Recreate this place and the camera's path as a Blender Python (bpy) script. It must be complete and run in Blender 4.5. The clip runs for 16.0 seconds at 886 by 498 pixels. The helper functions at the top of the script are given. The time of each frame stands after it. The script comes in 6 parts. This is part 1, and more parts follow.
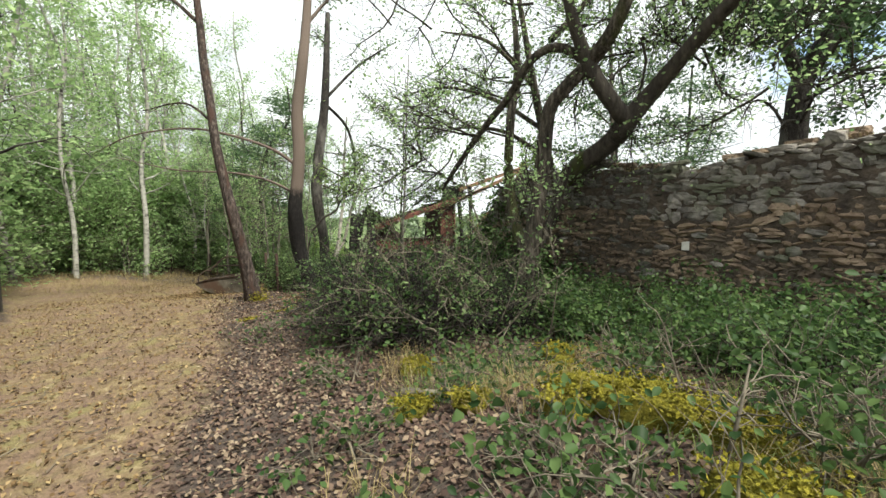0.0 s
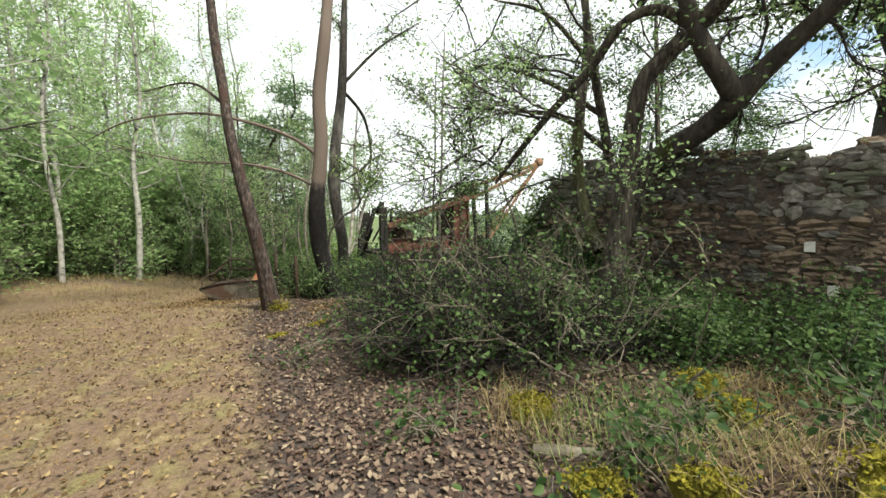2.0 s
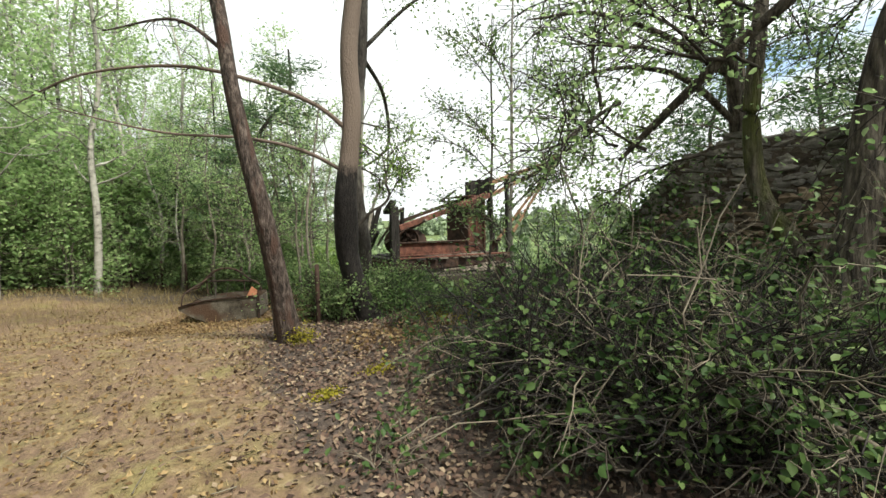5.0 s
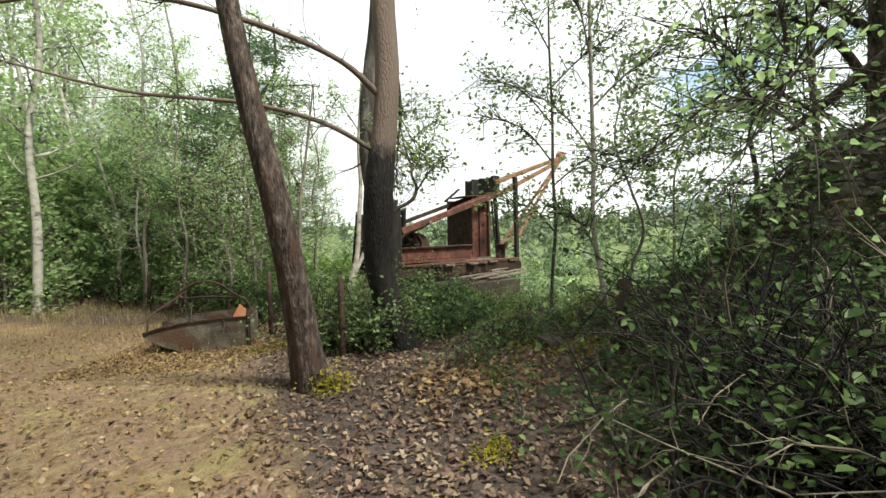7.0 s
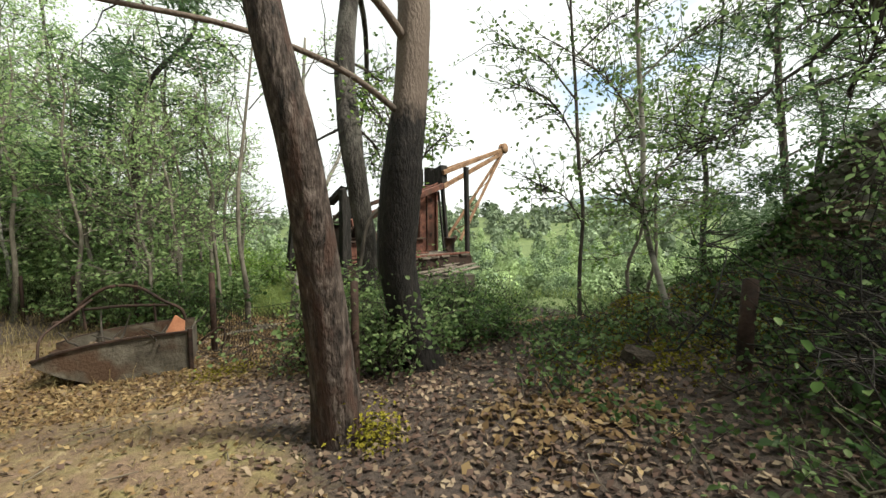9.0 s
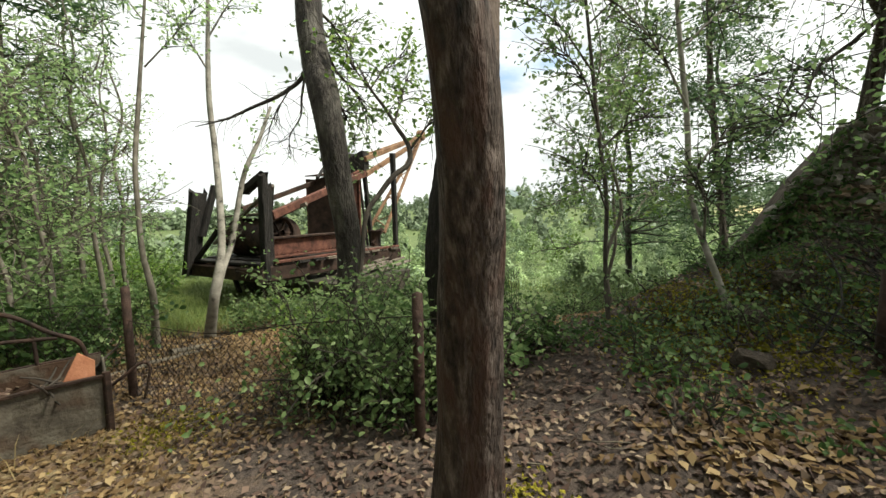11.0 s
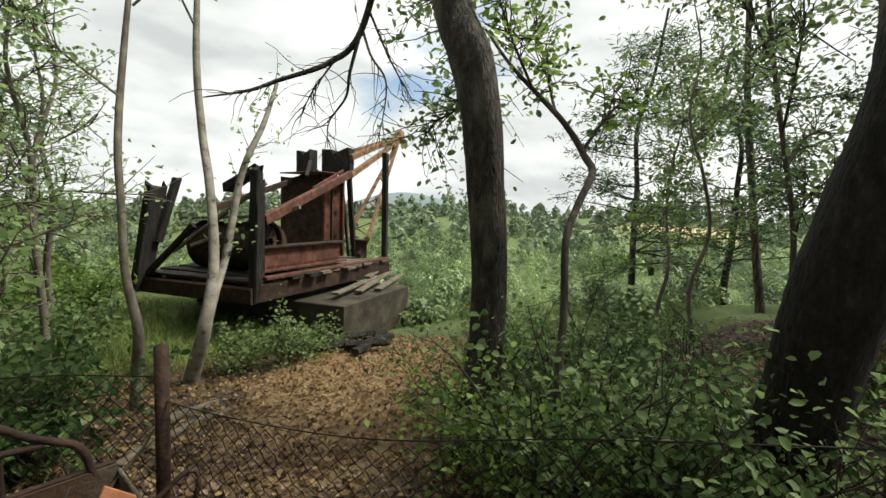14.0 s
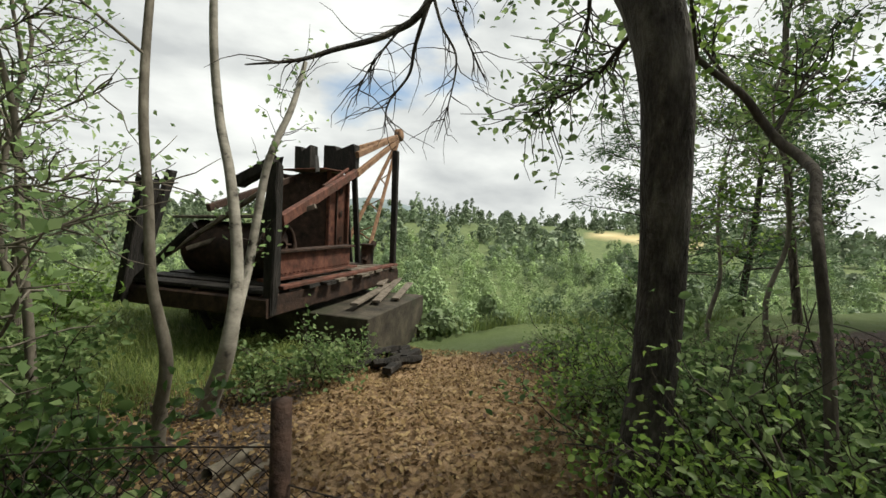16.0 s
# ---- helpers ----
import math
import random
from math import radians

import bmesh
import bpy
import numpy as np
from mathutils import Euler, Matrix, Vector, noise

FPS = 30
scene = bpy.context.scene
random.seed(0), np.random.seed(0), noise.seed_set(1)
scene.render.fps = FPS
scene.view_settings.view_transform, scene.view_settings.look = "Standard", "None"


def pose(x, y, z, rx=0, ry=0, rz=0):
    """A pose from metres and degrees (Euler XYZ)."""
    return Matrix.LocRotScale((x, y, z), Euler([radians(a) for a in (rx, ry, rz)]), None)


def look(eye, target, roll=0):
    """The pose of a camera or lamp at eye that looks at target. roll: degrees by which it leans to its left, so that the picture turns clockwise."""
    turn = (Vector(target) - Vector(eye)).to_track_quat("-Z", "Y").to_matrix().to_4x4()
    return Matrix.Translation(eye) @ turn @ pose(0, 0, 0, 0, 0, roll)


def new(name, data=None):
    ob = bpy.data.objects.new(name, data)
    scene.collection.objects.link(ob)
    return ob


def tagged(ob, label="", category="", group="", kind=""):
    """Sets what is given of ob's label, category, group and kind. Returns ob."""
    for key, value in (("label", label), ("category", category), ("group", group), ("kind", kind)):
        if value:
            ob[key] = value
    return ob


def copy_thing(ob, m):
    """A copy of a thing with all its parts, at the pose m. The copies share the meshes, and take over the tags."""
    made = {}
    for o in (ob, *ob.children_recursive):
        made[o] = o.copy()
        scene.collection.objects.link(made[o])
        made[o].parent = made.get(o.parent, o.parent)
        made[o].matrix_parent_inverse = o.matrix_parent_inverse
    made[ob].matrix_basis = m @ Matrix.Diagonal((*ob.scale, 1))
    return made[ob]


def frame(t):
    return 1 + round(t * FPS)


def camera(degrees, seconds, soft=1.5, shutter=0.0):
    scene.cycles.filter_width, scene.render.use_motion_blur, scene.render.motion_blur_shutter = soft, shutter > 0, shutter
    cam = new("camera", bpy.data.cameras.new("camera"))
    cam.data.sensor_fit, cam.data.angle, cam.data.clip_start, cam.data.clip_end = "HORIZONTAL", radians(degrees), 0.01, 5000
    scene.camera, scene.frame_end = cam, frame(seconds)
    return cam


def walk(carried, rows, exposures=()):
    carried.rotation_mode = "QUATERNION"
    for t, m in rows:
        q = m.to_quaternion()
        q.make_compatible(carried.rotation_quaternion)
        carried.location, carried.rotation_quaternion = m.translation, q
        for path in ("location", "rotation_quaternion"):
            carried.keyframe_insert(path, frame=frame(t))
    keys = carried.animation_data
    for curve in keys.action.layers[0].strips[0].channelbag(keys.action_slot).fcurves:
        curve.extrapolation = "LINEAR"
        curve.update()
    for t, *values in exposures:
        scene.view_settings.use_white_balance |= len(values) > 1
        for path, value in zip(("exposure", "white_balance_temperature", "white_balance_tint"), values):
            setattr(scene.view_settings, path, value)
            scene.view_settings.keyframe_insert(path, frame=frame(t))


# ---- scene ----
cam = camera(89.4, 16.0)
PATH = [
    (0, (0.053, 0.235, 1.735), (0.038, 2.23, 1.59), -0.8),
    (0.5, (-0.194, 0.457, 1.735), (-0.196, 2.451, 1.585), -0.7),
    (1, (-0.414, 0.782, 1.721), (-0.409, 2.777, 1.572), -0.8),
    (1.5, (-0.653, 1.057, 1.711), (-0.631, 3.051, 1.562), -0.9),
    (2, (-0.947, 1.287, 1.714), (-0.913, 3.281, 1.564), -0.9),
    (2.5, (-1.182, 1.596, 1.675), (-1.131, 3.589, 1.521), -0.9),
    (3, (-1.412, 1.945, 1.646), (-1.337, 3.937, 1.489), -0.8),
    (3.5, (-1.7, 2.238, 1.642), (-1.605, 4.231, 1.493), -0.8),
    (4, (-1.914, 2.554, 1.634), (-1.804, 4.546, 1.49), -0.8),
    (6.5, (-2.992, 4.746, 1.527), (-2.744, 6.727, 1.418), -1.2),
    (7, (-3.228, 5.067, 1.531), (-2.938, 7.043, 1.421), -1.1),
    (7.5, (-3.417, 5.442, 1.472), (-3.058, 7.406, 1.357), -0.9),
    (8, (-3.65, 5.761, 1.447), (-3.189, 7.703, 1.316), -0.8),
    (8.5, (-3.94, 6.009, 1.477), (-3.399, 7.93, 1.348), -0.9),
    (9, (-4.159, 6.333, 1.48), (-3.474, 8.207, 1.339), -0.4),
    (11.5, (-5.049, 8.106, 1.453), (-3.854, 9.699, 1.263), -1.1),
    (12, (-5.146, 8.488, 1.483), (-3.915, 10.053, 1.292), -0.9),
    (12.5, (-5.231, 8.907, 1.477), (-3.940, 10.424, 1.296), -0.5),
    (13, (-5.357, 9.276, 1.507), (-4.005, 10.739, 1.331), 0.6),
    (13.5, (-5.515, 9.586, 1.547), (-4.13, 11.02, 1.386), 1.3),
    (14, (-5.582, 9.927, 1.539), (-4.169, 11.335, 1.384), 1.7),
    (14.5, (-5.656, 10.241, 1.515), (-4.209, 11.613, 1.367), 2.0),
    (15, (-5.730, 10.573, 1.465), (-4.251, 11.912, 1.327), 2.3),
    (15.5, (-5.775, 10.874, 1.447), (-4.278, 12.194, 1.314), 2.5),
    (16, (-5.786, 11.222, 1.441), (-4.270, 12.520, 1.319), 2.5),
]
walk(cam, [(t, look(e, g, r)) for t, e, g, r in PATH],
     [(0, 0.93, 6350, 3), (4, 0.92, 6450, 3), (9, 0.87, 6550, 3), (12, 0.7, 6600, 2), (16, 0.28, 6600, 4)])

# ---- world, sun, exposure ----
world = bpy.data.worlds.new("overcast_sky")
scene.world = world
world.use_nodes = True
wn, wl = world.node_tree.nodes, world.node_tree.links
wn.clear()
w_out = wn.new("ShaderNodeOutputWorld")
w_sky = wn.new("ShaderNodeTexSky")
w_sky.sky_type, w_sky.sun_disc = "NISHITA", False
w_sky.sun_elevation, w_sky.sun_rotation = radians(55), radians(131)
w_bg = wn.new("ShaderNodeBackground")
w_bg.inputs["Strength"].default_value = 0.13
wl.new(w_sky.outputs[0], w_bg.inputs["Color"])
w_co = wn.new("ShaderNodeTexCoord")
w_map = wn.new("ShaderNodeMapping")
w_map.inputs["Scale"].default_value = (1.0, 1.0, 2.6)
wl.new(w_co.outputs["Generated"], w_map.inputs["Vector"])
w_noise = wn.new("ShaderNodeTexNoise")
w_noise.inputs["Scale"].default_value, w_noise.inputs["Detail"].default_value = 2.3, 6.0
wl.new(w_map.outputs[0], w_noise.inputs["Vector"])
w_cov = wn.new("ShaderNodeValToRGB")
w_cov.color_ramp.elements[0].position, w_cov.color_ramp.elements[1].position = 0.24, 0.36
wl.new(w_noise.outputs["Fac"], w_cov.inputs["Fac"])
w_noise2 = wn.new("ShaderNodeTexNoise")
w_noise2.inputs["Scale"].default_value, w_noise2.inputs["Detail"].default_value = 3.6, 7.0
wl.new(w_map.outputs[0], w_noise2.inputs["Vector"])
w_grey = wn.new("ShaderNodeValToRGB")
w_grey.color_ramp.elements[0].position, w_grey.color_ramp.elements[1].position = 0.34, 0.62
w_grey.color_ramp.elements[0].color = (0.60, 0.61, 0.635, 1)
w_grey.color_ramp.elements[1].color = (1.0, 1.0, 1.0, 1)
wl.new(w_noise2.outputs["Fac"], w_grey.inputs["Fac"])
w_cloud = wn.new("ShaderNodeBackground")
w_cloud.inputs["Strength"].default_value = 0.86
wl.new(w_grey.outputs["Color"], w_cloud.inputs["Color"])
w_mix = wn.new("ShaderNodeMixShader")
wl.new(w_cov.outputs["Color"], w_mix.inputs["Fac"])
wl.new(w_bg.outputs[0], w_mix.inputs[1])
wl.new(w_cloud.outputs[0], w_mix.inputs[2])
wl.new(w_mix.outputs[0], w_out.inputs["Surface"])

sun = new("sun", bpy.data.lights.new("sun", "SUN"))
sun.data.energy, sun.data.angle, sun.data.color = 4.3, radians(10), (1.0, 0.94, 0.84)
sun.matrix_world = look((14.2, -12.4, 27), (0, 0, 0))

RNG = np.random.default_rng(7)


# ---- materials ----
def nodes_of(name):
    m = bpy.data.materials.new(name)
    m.use_nodes = True
    nt = m.node_tree
    return m, nt.nodes, nt.links, nt.nodes["Principled BSDF"]


def ramp(nd, stops):
    r = nd.new("ShaderNodeValToRGB")
    while len(r.color_ramp.elements) < len(stops):
        r.color_ramp.elements.new(0.5)
    for e, (p, c) in zip(r.color_ramp.elements, stops):
        e.position, e.color = p, (*c, 1)
    return r


def surface(name, stops, scale=6.0, stretch=(1, 1, 1), rough=0.85, metal=0.0, bump=0.3, bump_scale=40.0, dist=0.02,
            fine=None, object_random=0.0, second=None, above=None, second_scale=1.2, second_range=(0.52, 0.62)):
    """Coloured by noise at two sizes, with relief; second: a patchy second colour."""
    m, nd, ln, b = nodes_of(name)
    co = nd.new("ShaderNodeTexCoord")
    mp = nd.new("ShaderNodeMapping")
    mp.inputs["Scale"].default_value = stretch
    ln.new(co.outputs["Object"], mp.inputs["Vector"])
    if object_random:
        oi = nd.new("ShaderNodeObjectInfo")
        sc = nd.new("ShaderNodeVectorMath")
        sc.operation = "SCALE"
        sc.inputs[0].default_value = (37, 91, 53)
        ln.new(oi.outputs["Random"], sc.inputs["Scale"])
        ln.new(sc.outputs[0], mp.inputs["Location"])
    n1 = nd.new("ShaderNodeTexNoise")
    n1.inputs["Scale"].default_value, n1.inputs["Detail"].default_value, n1.inputs["Roughness"].default_value = scale, 8, 0.65
    ln.new(mp.outputs[0], n1.inputs["Vector"])
    r = ramp(nd, stops)
    ln.new(n1.outputs["Fac"], r.inputs["Fac"])
    colour = r.outputs["Color"]
    if second:
        n2 = nd.new("ShaderNodeTexNoise")
        n2.inputs["Scale"].default_value, n2.inputs["Detail"].default_value = second_scale, 7
        ln.new(mp.outputs[0], n2.inputs["Vector"])
        r2 = ramp(nd, [(second_range[0], (0, 0, 0)), (second_range[1], (1, 1, 1))])
        ln.new(n2.outputs["Fac"], r2.inputs["Fac"])
        mx = nd.new("ShaderNodeMix")
        mx.data_type = "RGBA"
        mx.inputs["B"].default_value = (*second, 1)
        ln.new(r2.outputs["Color"], mx.inputs["Factor"])
        ln.new(colour, mx.inputs["A"])
        colour = mx.outputs["Result"]
    if above:
        sx = nd.new("ShaderNodeSeparateXYZ")
        ln.new(co.outputs["Object"], sx.inputs[0])
        ad = nd.new("ShaderNodeMath")
        ad.operation = "MULTIPLY_ADD"
        ln.new(n1.outputs["Fac"], ad.inputs[0])
        ad.inputs[1].default_value = 0.5
        ln.new(sx.outputs["Z"], ad.inputs[2])
        mr = nd.new("ShaderNodeMapRange")
        mr.inputs["From Min"].default_value, mr.inputs["From Max"].default_value = above[0] + 0.2, above[0] + 0.4
        ln.new(ad.outputs[0], mr.inputs["Value"])
        ma2 = nd.new("ShaderNodeMix")
        ma2.data_type = "RGBA"
        ma2.inputs["B"].default_value = (*above[1], 1)
        ln.new(mr.outputs[0], ma2.inputs["Factor"])
        ln.new(colour, ma2.inputs["A"])
        colour = ma2.outputs["Result"]
    if object_random:
        hs = nd.new("ShaderNodeHueSaturation")
        ma = nd.new("ShaderNodeMapRange")
        ma.inputs["To Min"].default_value, ma.inputs["To Max"].default_value = 1 - object_random, 1 + object_random
        ln.new(oi.outputs["Random"], ma.inputs["Value"])
        ln.new(ma.outputs[0], hs.inputs["Value"])
        ln.new(colour, hs.inputs["Color"])
        colour = hs.outputs["Color"]
    ln.new(colour, b.inputs["Base Color"])
    b.inputs["Roughness"].default_value, b.inputs["Metallic"].default_value = rough, metal
    b.inputs["Specular IOR Level"].default_value = 0.25
    nb = nd.new("ShaderNodeTexNoise")
    nb.inputs["Scale"].default_value, nb.inputs["Detail"].default_value = bump_scale, 8
    ln.new(mp.outputs[0], nb.inputs["Vector"])
    bp = nd.new("ShaderNodeBump")
    bp.inputs["Strength"].default_value, bp.inputs["Distance"].default_value = bump, dist
    ln.new(nb.outputs["Fac"], bp.inputs["Height"])
    ln.new(bp.outputs[0], b.inputs["Normal"])
    return m


def foliage(name, stops, through_light=0.35, rough=0.5, gain=1.7, patch=0.0):
    """Leaves: each one takes its own tint; part of the light passes through; patch: size of tinted stands of trees."""
    m, nd, ln, b = nodes_of(name)
    ge = nd.new("ShaderNodeNewGeometry")
    r = ramp(nd, stops)
    ln.new(ge.outputs["Random Per Island"], r.inputs["Fac"])
    tint = r.outputs["Color"]
    if patch:
        co, pn = nd.new("ShaderNodeTexCoord"), nd.new("ShaderNodeTexNoise")
        pn.inputs["Scale"].default_value, pn.inputs["Detail"].default_value = 1 / patch, 2
        ln.new(co.outputs["Object"], pn.inputs["Vector"])
        pr, ph = nd.new("ShaderNodeMapRange"), nd.new("ShaderNodeHueSaturation")
        pr.inputs["From Min"].default_value, pr.inputs["From Max"].default_value = 0.32, 0.68
        pr.inputs["To Min"].default_value, pr.inputs["To Max"].default_value = 0.55, 1.4
        ln.new(pn.outputs["Fac"], pr.inputs["Value"])
        ln.new(pr.outputs[0], ph.inputs["Value"])
        ln.new(tint, ph.inputs["Color"])
        tint = ph.outputs["Color"]
    ln.new(tint, b.inputs["Base Color"])
    b.inputs["Roughness"].default_value, b.inputs["Specular IOR Level"].default_value = rough, 0.2
    tr = nd.new("ShaderNodeBsdfTranslucent")
    hs = nd.new("ShaderNodeHueSaturation")
    hs.inputs["Saturation"].default_value, hs.inputs["Value"].default_value = 0.97, gain
    ln.new(tint, hs.inputs["Color"])
    ln.new(hs.outputs["Color"], tr.inputs["Color"])
    mx = nd.new("ShaderNodeMixShader")
    mx.inputs["Fac"].default_value = through_light
    ln.new(b.outputs[0], mx.inputs[1])
    ln.new(tr.outputs[0], mx.inputs[2])
    ln.new(mx.outputs[0], nd["Material Output"].inputs["Surface"])
    return m


M_BARK_RED = surface("bark_reddish", [(0.34, (0.009, 0.007, 0.006)), (0.5, (0.05, 0.036, 0.030)), (0.72, (0.17, 0.135, 0.118))],
                     scale=26, stretch=(1, 1, 0.3), bump=1.0, bump_scale=60, dist=0.03, second=(0.06, 0.034, 0.026), second_scale=9.0)
M_BARK_DARK = surface("bark_dark", [(0.3, (0.012, 0.010, 0.009)), (0.55, (0.048, 0.041, 0.036)), (0.8, (0.13, 0.115, 0.10))],
                      scale=24, stretch=(1, 1, 0.35), bump=1.0, bump_scale=55, dist=0.03, second=(0.11, 0.10, 0.088), second_scale=3.5)
M_BARK_TWO = surface("bark_dark_grey_above", [(0.3, (0.006, 0.005, 0.005)), (0.55, (0.018, 0.015, 0.014)), (0.8, (0.05, 0.042, 0.037))],
                     scale=24, stretch=(1, 1, 0.4), bump=0.6, bump_scale=55, dist=0.03, above=(2.4, (0.13, 0.098, 0.08)))
M_BARK_GREY = surface("bark_grey_fissured", [(0.34, (0.014, 0.011, 0.009)), (0.5, (0.075, 0.061, 0.047)), (0.72, (0.20, 0.17, 0.135))],
                      scale=20, stretch=(1, 1, 0.2), bump=1.0, bump_scale=42, dist=0.06, second=(0.07, 0.075, 0.02), second_scale=1.6, second_range=(0.6, 0.68))
M_BARK_WOOD = surface("bark_old_branch", [(0.3, (0.022, 0.018, 0.015)), (0.6, (0.075, 0.062, 0.05)), (0.85, (0.13, 0.115, 0.09))],
                      scale=12, stretch=(1, 1, 0.3), bump=0.8, bump_scale=26, dist=0.03, second=(0.06, 0.07, 0.018), second_scale=1.8, second_range=(0.6, 0.66))
M_BARK_BIRCH = surface("bark_birch", [(0.34, (0.024, 0.0208, 0.0176)), (0.43, (0.168, 0.152, 0.128)), (0.7, (0.32, 0.296, 0.256))],
                       scale=9, stretch=(0.56, 0.56, 0.8), rough=0.7, bump=0.4, bump_scale=20)
M_BARK_WHITE = surface("bark_white_birch", [(0.36, (0.032, 0.028, 0.024)), (0.46, (0.24, 0.228, 0.2)), (0.75, (0.4, 0.384, 0.344))],
                       scale=7, stretch=(0.48, 0.48, 0.8), rough=0.7, bump=0.4, bump_scale=20)
M_BARK_SAPLING = surface("bark_sapling", [(0.3, (0.0525, 0.045, 0.0338)), (0.55, (0.15, 0.131, 0.105)), (0.8, (0.27, 0.247, 0.21))],
                         scale=9, stretch=(1, 1, 0.6), rough=0.8, bump=0.4, bump_scale=25)
M_TWIG = surface("dead_twig", [(0.3, (0.05, 0.04, 0.03)), (0.6, (0.17, 0.145, 0.11)), (0.85, (0.33, 0.30, 0.24))], scale=5, bump=0.2)
M_TWIG_DARK = surface("dark_twig", [(0.3, (0.02, 0.016, 0.013)), (0.6, (0.055, 0.045, 0.036)), (0.85, (0.11, 0.09, 0.07))], scale=5, bump=0.2)
M_MOSS = surface("moss", [(0.3, (0.07, 0.07, 0.008)), (0.5, (0.215, 0.19, 0.017)), (0.75, (0.42, 0.35, 0.045))], scale=16, bump=1.0, bump_scale=90, dist=0.03, rough=0.95)
M_STONE = surface("rubble_stone", [(0.28, (0.0315, 0.028, 0.0262)), (0.5, (0.149, 0.133, 0.117)), (0.75, (0.333, 0.298, 0.259))],
                  scale=5, bump=0.9, bump_scale=22, dist=0.03, object_random=0.4, second=(0.105, 0.105, 0.0752), second_scale=2.2)
M_STONE_BROWN = surface("rubble_stone_brown", [(0.28, (0.056, 0.0368, 0.0256)), (0.5, (0.224, 0.16, 0.112)), (0.75, (0.4, 0.304, 0.216))],
                        scale=5, bump=0.9, bump_scale=22, dist=0.03, object_random=0.35, second=(0.104, 0.08, 0.0592), second_scale=2.2)
M_MORTAR = surface("wall_core_earth", [(0.3, (0.0304, 0.0228, 0.019)), (0.6, (0.104, 0.0798, 0.0608)), (0.85, (0.209, 0.158, 0.118))], scale=6, bump=1.0, bump_scale=18, dist=0.05)
M_CONCRETE = surface("weathered_concrete", [(0.3, (0.016, 0.013, 0.010)), (0.5, (0.045, 0.038, 0.028)), (0.75, (0.10, 0.085, 0.062))],
                     scale=3, bump=0.6, bump_scale=30, second=(0.035, 0.036, 0.022), second_scale=1.4)
M_RUST = surface("rusted_red_sheet", [(0.3, (0.032, 0.015, 0.011)), (0.5, (0.11, 0.046, 0.033)), (0.75, (0.20, 0.09, 0.063))],
                 scale=7, rough=0.8, metal=0.25, bump=0.5, bump_scale=45, second=(0.07, 0.035, 0.025), second_scale=1.6)
M_RUST_PALE = surface("rusted_boom_iron", [(0.3, (0.075, 0.04, 0.024)), (0.5, (0.20, 0.115, 0.068)), (0.75, (0.32, 0.205, 0.125))],
                      scale=6, rough=0.8, metal=0.2, bump=0.4, bump_scale=45)
M_RUST_DARK = surface("dark_rusted_iron", [(0.3, (0.012, 0.009, 0.008)), (0.5, (0.042, 0.026, 0.02)), (0.8, (0.10, 0.055, 0.038))],
                      scale=6, rough=0.75, metal=0.3, bump=0.5, bump_scale=40)
# charred timber, and the painted shade on the thicket's inner twigs
M_CHAR_AND_SHADE = surface("charred_timber_and_thicket_shade", [(0.3, (0.007, 0.0065, 0.006)), (0.55, (0.022, 0.019, 0.017)), (0.85, (0.06, 0.05, 0.043))],
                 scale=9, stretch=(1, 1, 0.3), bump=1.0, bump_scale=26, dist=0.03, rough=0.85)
M_TIMBER = surface("weathered_timber", [(0.3, (0.055, 0.043, 0.034)), (0.55, (0.15, 0.125, 0.10)), (0.85, (0.26, 0.23, 0.19))],
                   scale=8, stretch=(1, 1, 0.25), bump=0.7, bump_scale=26, dist=0.02)
M_SKIP = surface("skip_plate_concrete_grey", [(0.3, (0.0324, 0.0259, 0.0202)), (0.5, (0.0972, 0.0828, 0.0648)), (0.75, (0.18, 0.162, 0.13))],
                 scale=5, rough=0.85, metal=0.1, bump=0.6, bump_scale=28, second=(0.0684, 0.0396, 0.0252), second_scale=1.8)
M_ORANGE = surface("orange_rust_plate", [(0.3, (0.25, 0.095, 0.05)), (0.6, (0.42, 0.18, 0.10)), (0.85, (0.52, 0.26, 0.17))], scale=6, rough=0.8, metal=0.1)
M_WIRE = surface("rusty_wire", [(0.3, (0.012, 0.010, 0.009)), (0.7, (0.04, 0.03, 0.024))], scale=10, rough=0.6, metal=0.5, bump=0.1)
M_POST = surface("rusty_fence_post", [(0.3, (0.0128, 0.0088, 0.0072)), (0.55, (0.044, 0.0256, 0.0192)), (0.8, (0.088, 0.052, 0.0384))], scale=10, rough=0.75, metal=0.3, bump=0.5)
M_WHITE = surface("weathered_white_board", [(0.3, (0.45, 0.42, 0.37)), (0.7, (0.72, 0.69, 0.63))], scale=8, bump=0.2)

G3 = [(0.0, (0.05, 0.09, 0.03)), (0.5, (0.11, 0.165, 0.06)), (1.0, (0.20, 0.26, 0.11))]
M_LEAF = foliage("leaf_green", G3, 0.45)
M_LEAF_BIRCH = foliage("leaf_birch", [(0.0, (0.115, 0.185, 0.07)), (0.5, (0.205, 0.295, 0.118)), (1.0, (0.31, 0.395, 0.185))], 0.55, gain=1.75)
M_LEAF_DARK = foliage("leaf_dark_bramble", [(0.0, (0.0204, 0.0442, 0.0136)), (0.5, (0.051, 0.0918, 0.0272)), (1.0, (0.102, 0.153, 0.0476))], 0.4)
M_LEAF_BRIGHT = foliage("leaf_bright", [(0.0, (0.06, 0.11, 0.02)), (0.5, (0.12, 0.20, 0.04)), (1.0, (0.21, 0.29, 0.07))], 0.45)
M_NEEDLE = foliage("pine_needle", [(0.0, (0.03, 0.06, 0.025)), (0.5, (0.06, 0.105, 0.045)), (1.0, (0.105, 0.16, 0.07))], 0.3)
